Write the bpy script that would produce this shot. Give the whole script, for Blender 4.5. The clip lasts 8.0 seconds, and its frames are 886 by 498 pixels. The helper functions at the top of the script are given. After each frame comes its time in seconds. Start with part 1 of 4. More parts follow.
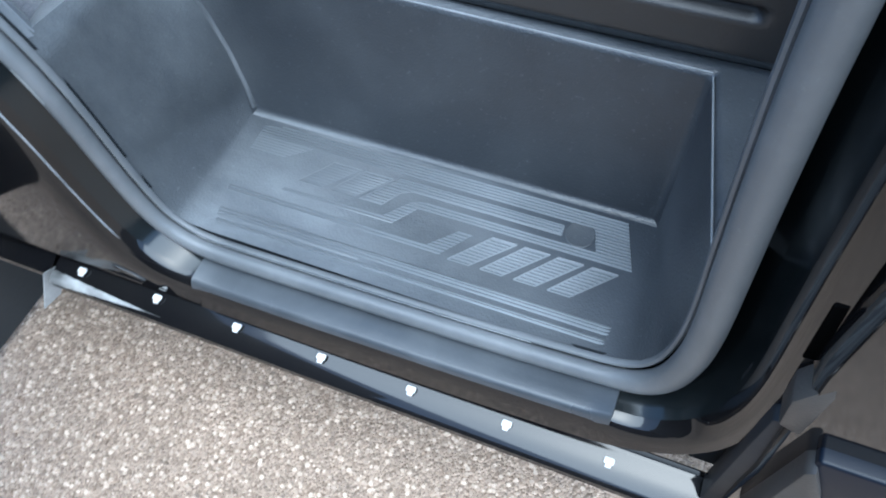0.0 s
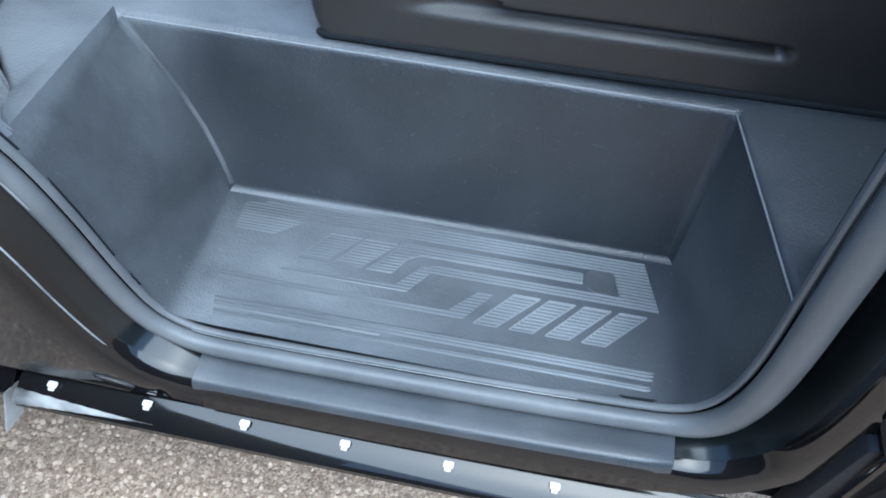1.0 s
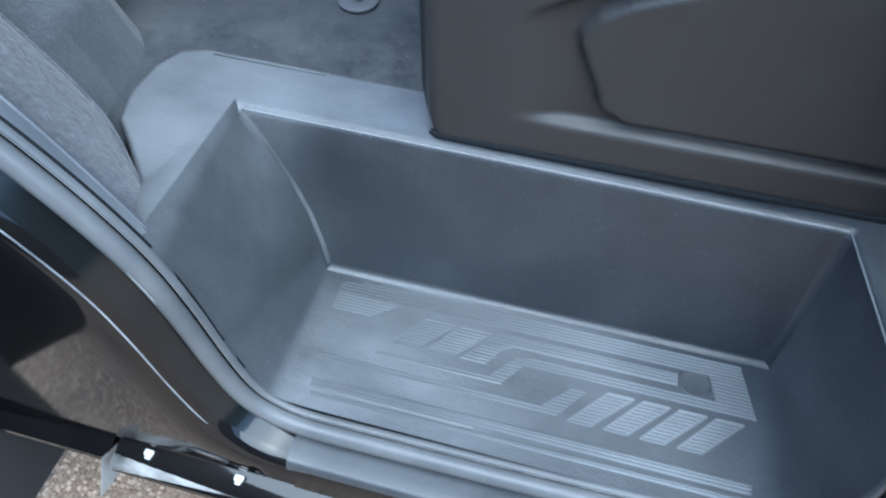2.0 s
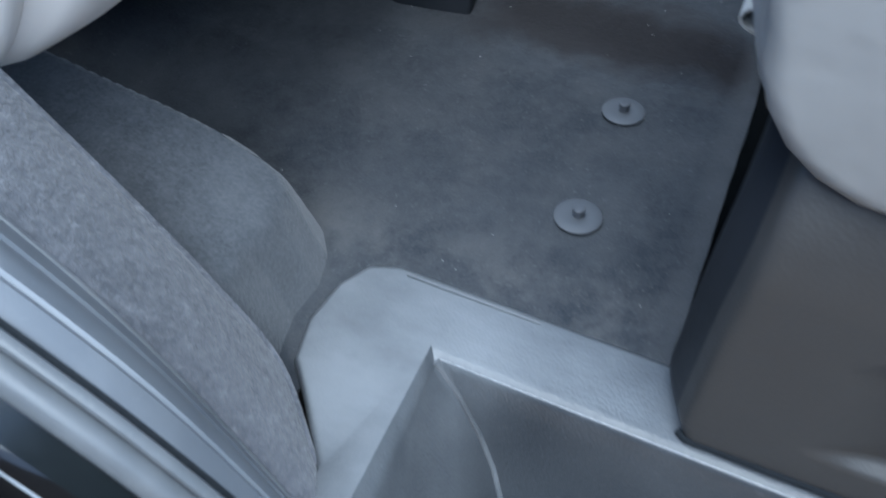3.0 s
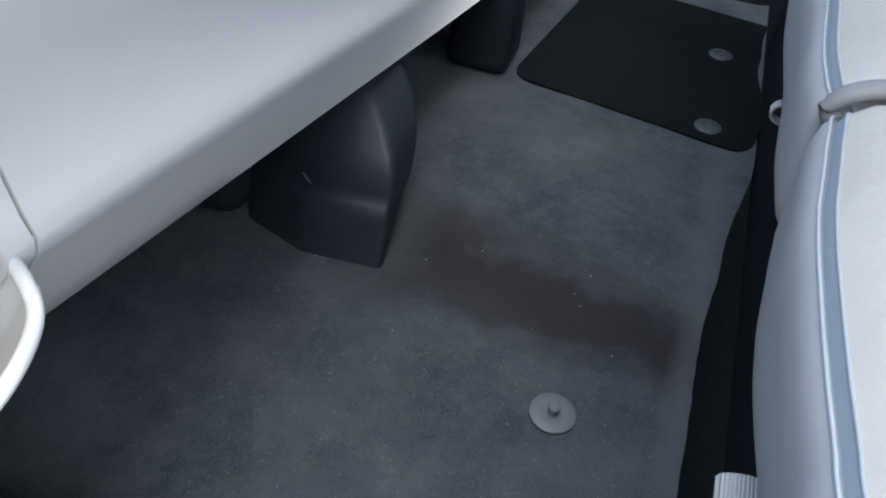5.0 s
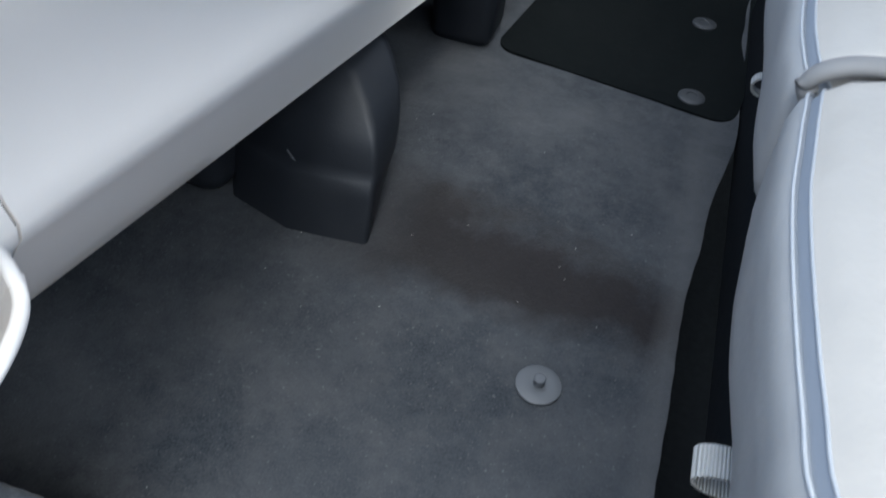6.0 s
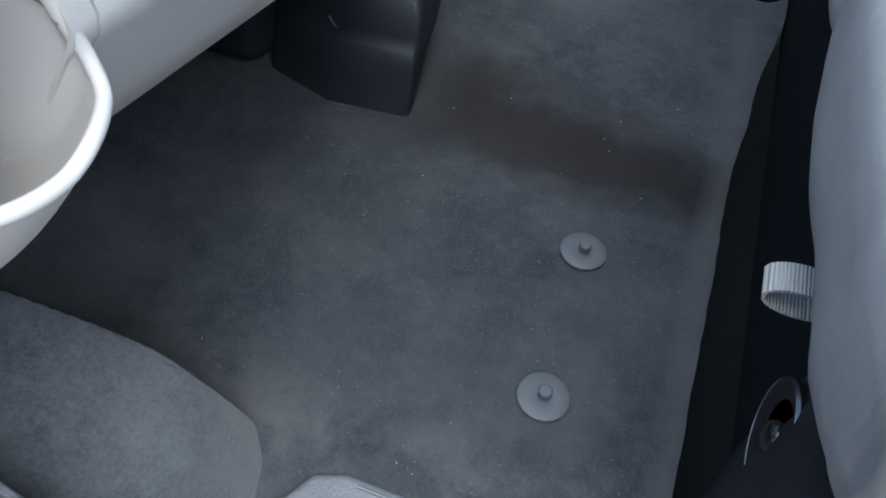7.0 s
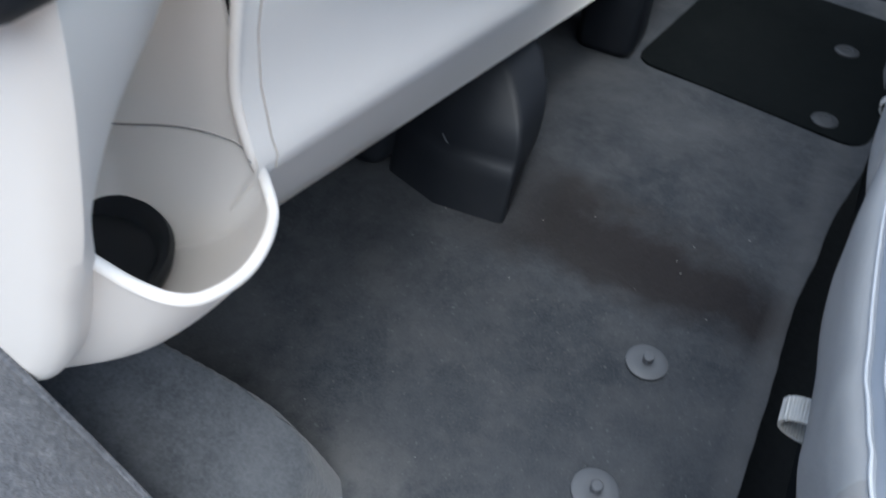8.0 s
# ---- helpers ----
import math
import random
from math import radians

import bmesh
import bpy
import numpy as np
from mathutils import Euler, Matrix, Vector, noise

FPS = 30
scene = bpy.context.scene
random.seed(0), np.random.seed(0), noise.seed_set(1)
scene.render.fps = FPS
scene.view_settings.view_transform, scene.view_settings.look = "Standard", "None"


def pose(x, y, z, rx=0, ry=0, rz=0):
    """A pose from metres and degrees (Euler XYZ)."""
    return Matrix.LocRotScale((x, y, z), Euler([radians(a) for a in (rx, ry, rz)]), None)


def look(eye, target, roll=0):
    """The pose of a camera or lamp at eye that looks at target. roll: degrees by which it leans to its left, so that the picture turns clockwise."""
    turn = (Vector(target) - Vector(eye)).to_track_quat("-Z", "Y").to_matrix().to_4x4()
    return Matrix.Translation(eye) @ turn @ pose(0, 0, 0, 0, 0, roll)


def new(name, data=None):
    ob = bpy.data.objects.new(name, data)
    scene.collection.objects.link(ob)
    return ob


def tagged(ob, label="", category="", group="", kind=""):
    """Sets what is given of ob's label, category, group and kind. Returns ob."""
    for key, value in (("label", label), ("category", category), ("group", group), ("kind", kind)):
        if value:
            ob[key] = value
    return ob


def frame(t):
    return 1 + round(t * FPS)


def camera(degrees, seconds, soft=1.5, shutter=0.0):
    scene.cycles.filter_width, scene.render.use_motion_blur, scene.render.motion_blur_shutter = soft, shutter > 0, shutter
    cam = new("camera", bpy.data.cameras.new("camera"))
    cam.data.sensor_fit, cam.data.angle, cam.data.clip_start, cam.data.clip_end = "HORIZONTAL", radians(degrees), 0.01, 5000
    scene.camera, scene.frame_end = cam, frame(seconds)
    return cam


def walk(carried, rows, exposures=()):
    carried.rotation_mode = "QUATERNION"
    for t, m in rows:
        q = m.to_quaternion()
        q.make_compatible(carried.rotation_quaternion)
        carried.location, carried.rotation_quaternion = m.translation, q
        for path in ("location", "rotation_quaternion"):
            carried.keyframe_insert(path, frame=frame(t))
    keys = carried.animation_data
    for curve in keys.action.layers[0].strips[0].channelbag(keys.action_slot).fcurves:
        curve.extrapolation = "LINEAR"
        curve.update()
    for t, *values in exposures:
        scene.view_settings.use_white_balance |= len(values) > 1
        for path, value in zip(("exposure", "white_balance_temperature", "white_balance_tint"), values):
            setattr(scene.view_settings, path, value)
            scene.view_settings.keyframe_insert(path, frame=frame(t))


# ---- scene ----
cam = camera(61.5, 8.0, soft=1.8, shutter=0.3)
PATH = [
    (0, (0.534, 0.348, 1.141), (0.059, 1.322, -0.54), -5.1),
    (0.5, (0.44, 0.349, 1.142), (0.179, 1.422, -0.525), -0.5),
    (1, (0.375, 0.351, 1.131), (0.166, 1.486, -0.503), 1.2),
    (1.2, (0.369, 0.347, 1.126), (0.156, 1.489, -0.502), 1.5),
    (2.3, (0.247, 0.419, 1.194), (-0.135, 1.617, -0.362), -0.6),
    (2.5, (0.202, 0.45, 1.193), (-0.208, 1.668, -0.339), -0.0),
    (2.7, (0.154, 0.51, 1.196), (-0.323, 1.72, -0.324), -0.7),
    (3, (0.088, 0.601, 1.205), (-0.493, 1.773, -0.308), -2.0),
    (3.5, (0.032, 0.676, 1.19), (-0.612, 1.858, -0.289), -1.0),
    (4, (-0.023, 0.741, 1.219), (-0.597, 2.0, -0.226), 1.3),
    (4.5, (-0.033, 0.794, 1.252), (-0.522, 2.132, -0.152), 3.2),
    (4.7, (-0.03, 0.822, 1.28), (-0.475, 2.186, -0.113), 4.5),
    (5.8, (-0.032, 0.869, 1.333), (-0.362, 2.213, -0.111), 6.4),
    (6, (-0.028, 0.853, 1.32), (-0.365, 2.183, -0.136), 6.1),
    (6.5, (-0.044, 0.814, 1.275), (-0.359, 2.05, -0.265), 6.1),
    (7, (-0.043, 0.795, 1.271), (-0.355, 1.977, -0.312), 6.2),
    (7.5, (-0.03, 0.769, 1.311), (-0.415, 1.953, -0.254), 5.4),
    (8, (-0.017, 0.741, 1.371), (-0.628, 1.971, -0.083), 3.4),
]
EXPOSURES = [(0.0, 2.02, 5200, -2), (1.2, 1.97, 5200, -2), (2.5, 2.06, 5200, -1), (3.0, 1.90, 5350, 0), (3.5, 1.92, 5450, 1), (4.0, 1.97, 5700, 2), (4.5, 1.90, 5900, 2), (6.0, 1.98, 6050, 2), (7.0, 1.83, 5850, 1), (8.0, 1.92, 6050, 3)]
walk(cam, [(t, look(eye, target, roll)) for t, eye, target, roll in PATH], EXPOSURES)

# ---- light ----
world = bpy.data.worlds.new("world")
scene.world = world
world.use_nodes = True
wn = world.node_tree.nodes
wn.clear()
w_out = wn.new("ShaderNodeOutputWorld")
w_bg = wn.new("ShaderNodeBackground")
w_sky = wn.new("ShaderNodeTexSky")
w_sky.sky_type = "NISHITA"
w_sky.sun_disc = False
w_sky.sun_elevation = radians(72)
w_sky.sun_rotation = radians(150)
w_sky.air_density = 1.0
w_sky.dust_density = 2.0
w_bg.inputs["Strength"].default_value = 0.12
world.node_tree.links.new(w_sky.outputs["Color"], w_bg.inputs["Color"])
world.node_tree.links.new(w_bg.outputs["Background"], w_out.inputs["Surface"])
sun_data = bpy.data.lights.new("sun", "SUN")
sun_data.energy = 1.9
sun_data.angle = radians(80)
sun_data.color = (1.0, 0.98, 0.96)
sun = new("sun", sun_data)
sun.matrix_world = look((0.9, 0.0, 3.2), (0, 0.6, 0))

# ---- materials ----


def shader(name, base, rough, metal=0.0, spec=0.5, coat=0.0):
    m = bpy.data.materials.new(name)
    m.use_nodes = True
    b = m.node_tree.nodes["Principled BSDF"]
    b.inputs["Base Color"].default_value = (*base, 1)
    b.inputs["Roughness"].default_value = rough
    b.inputs["Metallic"].default_value = metal
    b.inputs["Specular IOR Level"].default_value = spec
    b.inputs["Coat Weight"].default_value = coat
    b.inputs["Coat Roughness"].default_value = 0.03
    return m


def tex(m, kind, scale, detail=3.0, rough=0.55, stretch=None):
    n = m.node_tree.nodes
    links = m.node_tree.links
    t = n.new(kind)
    t.inputs["Scale"].default_value = scale
    if kind == "ShaderNodeTexNoise":
        t.inputs["Detail"].default_value = detail
        t.inputs["Roughness"].default_value = rough
    g = n.new("ShaderNodeNewGeometry")
    if stretch:
        mp = n.new("ShaderNodeMapping")
        mp.inputs["Scale"].default_value = stretch
        links.new(g.outputs["Position"], mp.inputs["Vector"])
        links.new(mp.outputs["Vector"], t.inputs["Vector"])
    else:
        links.new(g.outputs["Position"], t.inputs["Vector"])
    return t


def ramp(m, socket, lo, hi, a=0.0, b=1.0):
    r = m.node_tree.nodes.new("ShaderNodeMapRange")
    r.inputs["From Min"].default_value = lo
    r.inputs["From Max"].default_value = hi
    r.inputs["To Min"].default_value = a
    r.inputs["To Max"].default_value = b
    m.node_tree.links.new(socket, r.inputs["Value"])
    return r.outputs["Result"]


def blend(m, fac, a, b):
    """A colour between a and b; each a tuple or a socket."""
    x = m.node_tree.nodes.new("ShaderNodeMix")
    x.data_type = "RGBA"
    m.node_tree.links.new(fac, x.inputs["Factor"])
    for key, v in ((6, a), (7, b)):
        if isinstance(v, tuple):
            x.inputs[key].default_value = (*v, 1)
        else:
            m.node_tree.links.new(v, x.inputs[key])
    return x.outputs[2]


def set_in(m, name, socket):
    m.node_tree.links.new(socket, m.node_tree.nodes["Principled BSDF"].inputs[name])


def bump(m, socket, strength, distance):
    n = m.node_tree.nodes
    bn = n.new("ShaderNodeBump")
    bn.inputs["Strength"].default_value = strength
    bn.inputs["Distance"].default_value = distance
    m.node_tree.links.new(socket, bn.inputs["Height"])
    bsdf = n["Principled BSDF"].inputs["Normal"]
    if bsdf.is_linked:
        m.node_tree.links.new(bsdf.links[0].from_socket, bn.inputs["Normal"])
    m.node_tree.links.new(bn.outputs["Normal"], bsdf)


def grained_plastic(name, base, dust, rough, dust_amount, grain=0.35, lit_dust=0.0):
    m = shader(name, base, rough)
    big = tex(m, "ShaderNodeTexNoise", 9.0, 4.0, 0.6)
    fine = tex(m, "ShaderNodeTexNoise", 160.0, 3.0, 0.6)
    f = ramp(m, big.outputs["Fac"], 0.42, 0.72, 0.0, dust_amount)
    c = blend(m, f, base, dust)
    sp = ramp(m, fine.outputs["Fac"], 0.62, 0.80, 0.0, 0.25)
    c = blend(m, sp, c, dust)
    if lit_dust:
        # dust on the level faces, scuffed in streaks; its paleness also paints overhead light
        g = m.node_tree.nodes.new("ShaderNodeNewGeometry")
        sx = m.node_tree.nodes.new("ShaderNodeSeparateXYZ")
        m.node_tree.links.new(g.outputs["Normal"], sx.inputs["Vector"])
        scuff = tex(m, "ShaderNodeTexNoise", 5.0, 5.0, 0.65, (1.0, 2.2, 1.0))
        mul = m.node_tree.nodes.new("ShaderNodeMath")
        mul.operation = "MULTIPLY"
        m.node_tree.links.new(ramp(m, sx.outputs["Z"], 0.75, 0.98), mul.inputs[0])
        m.node_tree.links.new(ramp(m, scuff.outputs["Fac"], 0.32, 0.64, 0.30 * lit_dust, lit_dust), mul.inputs[1])
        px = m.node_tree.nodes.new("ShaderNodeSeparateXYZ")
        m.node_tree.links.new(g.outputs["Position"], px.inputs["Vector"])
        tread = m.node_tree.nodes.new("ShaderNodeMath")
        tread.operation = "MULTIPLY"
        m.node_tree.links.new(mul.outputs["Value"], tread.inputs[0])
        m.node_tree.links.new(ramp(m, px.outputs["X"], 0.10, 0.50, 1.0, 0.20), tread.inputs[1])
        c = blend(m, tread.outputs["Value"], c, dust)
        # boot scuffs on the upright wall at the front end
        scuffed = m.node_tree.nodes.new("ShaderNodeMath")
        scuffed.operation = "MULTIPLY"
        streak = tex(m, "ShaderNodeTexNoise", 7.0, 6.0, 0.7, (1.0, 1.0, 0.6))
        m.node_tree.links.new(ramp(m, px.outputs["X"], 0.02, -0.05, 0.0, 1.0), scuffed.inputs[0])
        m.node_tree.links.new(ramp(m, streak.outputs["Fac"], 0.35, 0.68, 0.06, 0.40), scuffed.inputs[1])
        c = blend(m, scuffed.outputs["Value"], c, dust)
    set_in(m, "Base Color", c)
    set_in(m, "Roughness", ramp(m, big.outputs["Fac"], 0.3, 0.75, rough - 0.06, rough + 0.16))
    cells = tex(m, "ShaderNodeTexVoronoi", 340.0)
    bump(m, cells.outputs["Distance"], grain, 0.0009)
    return m


def cloth(name, base, light, speck, scale=420.0, depth=0.0016, mottle=0.65, nap=0.55):
    m = shader(name, base, 0.95, spec=0.15)
    b = m.node_tree.nodes["Principled BSDF"]
    b.inputs["Sheen Weight"].default_value = 0.25
    b.inputs["Sheen Roughness"].default_value = 0.6
    big = tex(m, "ShaderNodeTexNoise", 7.0, 5.0, 0.65)
    mid = tex(m, "ShaderNodeTexNoise", 60.0, 4.0, 0.7)
    fine = tex(m, "ShaderNodeTexNoise", scale, 2.0, 0.7)
    c = blend(m, ramp(m, big.outputs["Fac"], 0.35, 0.7), base, light)
    c = blend(m, ramp(m, mid.outputs["Fac"], 0.46, 0.66, 0.0, mottle), c, light)
    c = blend(m, ramp(m, fine.outputs["Fac"], 0.35, 0.75, 0.0, nap), c, speck)
    set_in(m, "Base Color", c)
    bump(m, fine.outputs["Fac"], 0.7, depth)
    bump(m, mid.outputs["Fac"], 0.3, 0.003)
    return m


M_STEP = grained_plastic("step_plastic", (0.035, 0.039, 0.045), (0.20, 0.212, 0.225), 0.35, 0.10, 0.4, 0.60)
M_RIB = grained_plastic("rib_plastic", (0.165, 0.178, 0.19), (0.27, 0.285, 0.30), 0.36, 0.6, 0.1)
# ribs trodden flat and dusty towards the front end of the step
rg = M_RIB.node_tree.nodes.new("ShaderNodeNewGeometry")
rx_ = M_RIB.node_tree.nodes.new("ShaderNodeSeparateXYZ")
M_RIB.node_tree.links.new(rg.outputs["Position"], rx_.inputs["Vector"])
ribs_in = M_RIB.node_tree.nodes["Principled BSDF"].inputs["Base Color"]
set_in(M_RIB, "Base Color", blend(M_RIB, ramp(M_RIB, rx_.outputs["X"], 0.16, 0.40), (0.098, 0.105, 0.113), ribs_in.links[0].from_socket))
M_BOX = grained_plastic("panel_plastic", (0.034, 0.032, 0.031), (0.062, 0.061, 0.060), 0.45, 0.35, 0.16)
# Pale tones that paint the highlights on the worn edges and corner.
M_EDGE_GLINT = grained_plastic("worn_edge_highlight", (0.19, 0.20, 0.21), (0.36, 0.37, 0.38), 0.26, 0.5, 0.1)
M_CORNER = grained_plastic("scuffed_corner_highlight", (0.0723, 0.0782, 0.085), (0.204, 0.212, 0.221), 0.36, 0.6, 0.1)
M_DARK = grained_plastic("dark_plastic", (0.01368, 0.01584, 0.02016), (0.03456, 0.03672, 0.04176), 0.48, 0.3, 0.10)
M_DARK.node_tree.nodes["Principled BSDF"].inputs["Specular IOR Level"].default_value = 0.28
M_RUBBER = grained_plastic("seal_rubber", (0.098, 0.105, 0.113), (0.20, 0.206, 0.212), 0.40, 0.5, 0.08)
M_TRIM = grained_plastic("pillar_trim_plastic", (0.135, 0.147, 0.165), (0.23, 0.242, 0.255), 0.36, 0.5, 0.08)
M_SMEAR = grained_plastic("chalk_on_rubber", (0.10, 0.105, 0.11), (0.36, 0.37, 0.37), 0.7, 0.9, 0.1)
M_PAINT = shader("black_paint", (0.004, 0.004, 0.005), 0.2, spec=0.35, coat=0.25)
M_PAINT.node_tree.nodes["Principled BSDF"].inputs["Coat Roughness"].default_value = 0.06
grime = tex(M_PAINT, "ShaderNodeTexNoise", 9.0, 4.0, 0.55)
set_in(M_PAINT, "Roughness", ramp(M_PAINT, grime.outputs["Fac"], 0.4, 0.75, 0.06, 0.13))
set_in(M_PAINT, "Base Color", blend(M_PAINT, ramp(M_PAINT, grime.outputs["Fac"], 0.35, 0.80, 0.10, 0.55), (0.004, 0.004, 0.005), (0.013, 0.0120, 0.0108)))
M_JAMB = shader("satin_black", (0.005, 0.006, 0.007), 0.2, spec=0.45)
jn = tex(M_JAMB, "ShaderNodeTexNoise", 14.0, 4.0)
set_in(M_JAMB, "Base Color", blend(M_JAMB, jn.outputs["Fac"], (0.004, 0.0052, 0.006), (0.011, 0.014, 0.0155)))
set_in(M_JAMB, "Roughness", ramp(M_JAMB, jn.outputs["Fac"], 0.35, 0.7, 0.10, 0.22))
M_PLATE = grained_plastic("sill_plate_plastic", (0.042, 0.047, 0.054), (0.10, 0.107, 0.115), 0.30, 0.4, 0.1)
M_CLIP = shader("white_clip_plastic", (0.75, 0.74, 0.72), 0.45)
M_WORN = grained_plastic("bare_worn_metal", (0.05, 0.05, 0.05), (0.62, 0.62, 0.61), 0.42, 0.9, 0.1)
# Chipped paint, with the rim's sky highlight put into its pale colour.
M_RIM_GLINT = grained_plastic("chipped_rim_highlight", (0.10, 0.11, 0.125), (0.50, 0.52, 0.54), 0.25, 0.8, 0.0)
# Flat black that paints the unlit depth of the latch slot.
M_VOID = shader("unlit_recess", (0.002, 0.002, 0.002), 0.9, spec=0.0)
M_BARE = grained_plastic("scuffed_bare_metal", (0.20, 0.20, 0.20), (0.50, 0.49, 0.47), 0.45, 0.9, 0.1)
M_CRUMB = shader("pale_crumbs", (0.34, 0.33, 0.31), 0.8)
M_CARPET = cloth("floor_carpet", (0.00862, 0.0124, 0.0187), (0.0431, 0.0469, 0.0526), (0.067, 0.0713, 0.0775), mottle=0.45, nap=0.45)
M_CARPET.node_tree.nodes["Principled BSDF"].inputs["Sheen Weight"].default_value = 0.12
# brownish trodden band across the carpet, and pale wear beside the step
cn = M_CARPET.node_tree
cpos = cn.nodes.new("ShaderNodeNewGeometry")
cxyz = cn.nodes.new("ShaderNodeSeparateXYZ")
cn.links.new(cpos.outputs["Position"], cxyz.inputs["Vector"])
wob = tex(M_CARPET, "ShaderNodeTexNoise", 11.0, 6.0, 0.68)


slant = cn.nodes.new("ShaderNodeMath")
slant.operation = "MULTIPLY_ADD"
cn.links.new(cxyz.outputs["X"], slant.inputs[0])
slant.inputs[1].default_value = 0.22
cn.links.new(cxyz.outputs["Y"], slant.inputs[2])


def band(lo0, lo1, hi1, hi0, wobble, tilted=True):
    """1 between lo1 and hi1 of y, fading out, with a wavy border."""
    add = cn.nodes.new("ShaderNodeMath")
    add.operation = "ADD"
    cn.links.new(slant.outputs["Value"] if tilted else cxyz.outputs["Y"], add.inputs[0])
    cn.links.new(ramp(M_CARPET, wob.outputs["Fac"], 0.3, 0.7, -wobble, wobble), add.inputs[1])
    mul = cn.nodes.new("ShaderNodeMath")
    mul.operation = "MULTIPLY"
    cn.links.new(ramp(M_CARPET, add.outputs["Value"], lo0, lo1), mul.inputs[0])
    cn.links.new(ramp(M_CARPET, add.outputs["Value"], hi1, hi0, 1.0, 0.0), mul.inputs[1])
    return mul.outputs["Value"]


base_in = cn.nodes["Principled BSDF"].inputs["Base Color"]
c = base_in.links[0].from_socket
fleck = tex(M_CARPET, "ShaderNodeTexNoise", 210.0, 2.0, 0.6)
worn = tex(M_CARPET, "ShaderNodeTexNoise", 16.0, 6.0, 0.7)
c = blend(M_CARPET, ramp(M_CARPET, worn.outputs["Fac"], 0.46, 0.68, 0.0, 0.45), c, (0.0646, 0.0662, 0.0696))
c = blend(M_CARPET, ramp(M_CARPET, fleck.outputs["Fac"], 0.65, 0.76, 0.0, 0.45), c, (0.136, 0.136, 0.136))
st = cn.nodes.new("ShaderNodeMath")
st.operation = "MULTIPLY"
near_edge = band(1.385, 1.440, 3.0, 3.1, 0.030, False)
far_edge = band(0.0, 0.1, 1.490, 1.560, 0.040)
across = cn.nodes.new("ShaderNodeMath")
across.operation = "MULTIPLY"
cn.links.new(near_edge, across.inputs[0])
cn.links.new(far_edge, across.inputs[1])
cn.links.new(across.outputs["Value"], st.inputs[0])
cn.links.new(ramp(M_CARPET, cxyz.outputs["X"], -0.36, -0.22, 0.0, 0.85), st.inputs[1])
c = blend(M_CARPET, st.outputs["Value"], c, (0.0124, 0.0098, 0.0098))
wr = cn.nodes.new("ShaderNodeMath")
wr.operation = "MULTIPLY"
cn.links.new(band(0.975, 1.025, 1.055, 1.13, 0.03, False), wr.inputs[0])
cn.links.new(ramp(M_CARPET, wob.outputs["Fac"], 0.45, 0.62, 0.0, 0.5), wr.inputs[1])
c = blend(M_CARPET, wr.outputs["Value"], c, (0.096, 0.096, 0.096))
hem = cn.nodes.new("ShaderNodeMath")
hem.operation = "MULTIPLY"
cn.links.new(ramp(M_CARPET, cxyz.outputs["X"], 0.080, 0.104), hem.inputs[0])
cn.links.new(ramp(M_CARPET, cxyz.outputs["Y"], 1.42, 1.95, 0.5, 0.15), hem.inputs[1])
c = blend(M_CARPET, hem.outputs["Value"], c, (0.085, 0.086, 0.088))
cn.links.new(c, base_in)
M_FELT = cloth("grey_felt", (0.0273, 0.03198, 0.03822), (0.07176, 0.07722, 0.0858), (0.1248, 0.1287, 0.1388), 260.0, 0.0018, 0.45, 0.34)
M_PAD = cloth("coarse_felt", (0.03864, 0.042, 0.05124), (0.08232, 0.08568, 0.09912), (0.1512, 0.1537, 0.1663), 150.0, 0.004, 0.75)
lump = tex(M_PAD, "ShaderNodeTexNoise", 95.0, 3.0, 0.7)
pad_in = M_PAD.node_tree.nodes["Principled BSDF"].inputs["Base Color"]
pad_c = blend(M_PAD, ramp(M_PAD, lump.outputs["Fac"], 0.57, 0.68, 0.0, 0.55), pad_in.links[0].from_socket, (0.030, 0.032, 0.042))
pad_c = blend(M_PAD, ramp(M_PAD, lump.outputs["Fac"], 0.42, 0.32, 0.0, 0.40), pad_c, (0.19, 0.193, 0.21))
set_in(M_PAD, "Base Color", pad_c)
M_MAT = cloth("black_mat", (0.003, 0.0045, 0.005), (0.006, 0.0075, 0.008), (0.011, 0.012, 0.0125))
M_MAT.node_tree.nodes["Principled BSDF"].inputs["Sheen Weight"].default_value = 0.0
M_MAT.node_tree.nodes["Principled BSDF"].inputs["Specular IOR Level"].default_value = 0.05
M_DISC = shader("grey_disc_plastic", (0.075, 0.080, 0.090), 0.55)
M_MATDISC = shader("dark_disc_plastic", (0.030, 0.033, 0.038), 0.6)
M_DASH = shader("light_grey_dash", (0.50, 0.50, 0.51), 0.58, spec=0.35)
dn = tex(M_DASH, "ShaderNodeTexVoronoi", 900.0)
bump(M_DASH, dn.outputs["Distance"], 0.12, 0.0004)
dsm = tex(M_DASH, "ShaderNodeTexNoise", 6.0, 4.0)
set_in(M_DASH, "Base Color", blend(M_DASH, ramp(M_DASH, dsm.outputs["Fac"], 0.4, 0.75, 0.0, 0.35), (0.77, 0.725, 0.68), (0.70, 0.655, 0.61)))
M_SEAM = shader("grey_seam", (0.20, 0.195, 0.19), 0.7)
M_LEATHER = shader("light_grey_leatherette", (0.46, 0.48, 0.50), 0.42)
ln = tex(M_LEATHER, "ShaderNodeTexVoronoi", 380.0)
bump(M_LEATHER, ln.outputs["Distance"], 0.15, 0.0006)
lw = tex(M_LEATHER, "ShaderNodeTexNoise", 14.0, 4.0, 0.6)
bump(M_LEATHER, lw.outputs["Fac"], 0.25, 0.012)
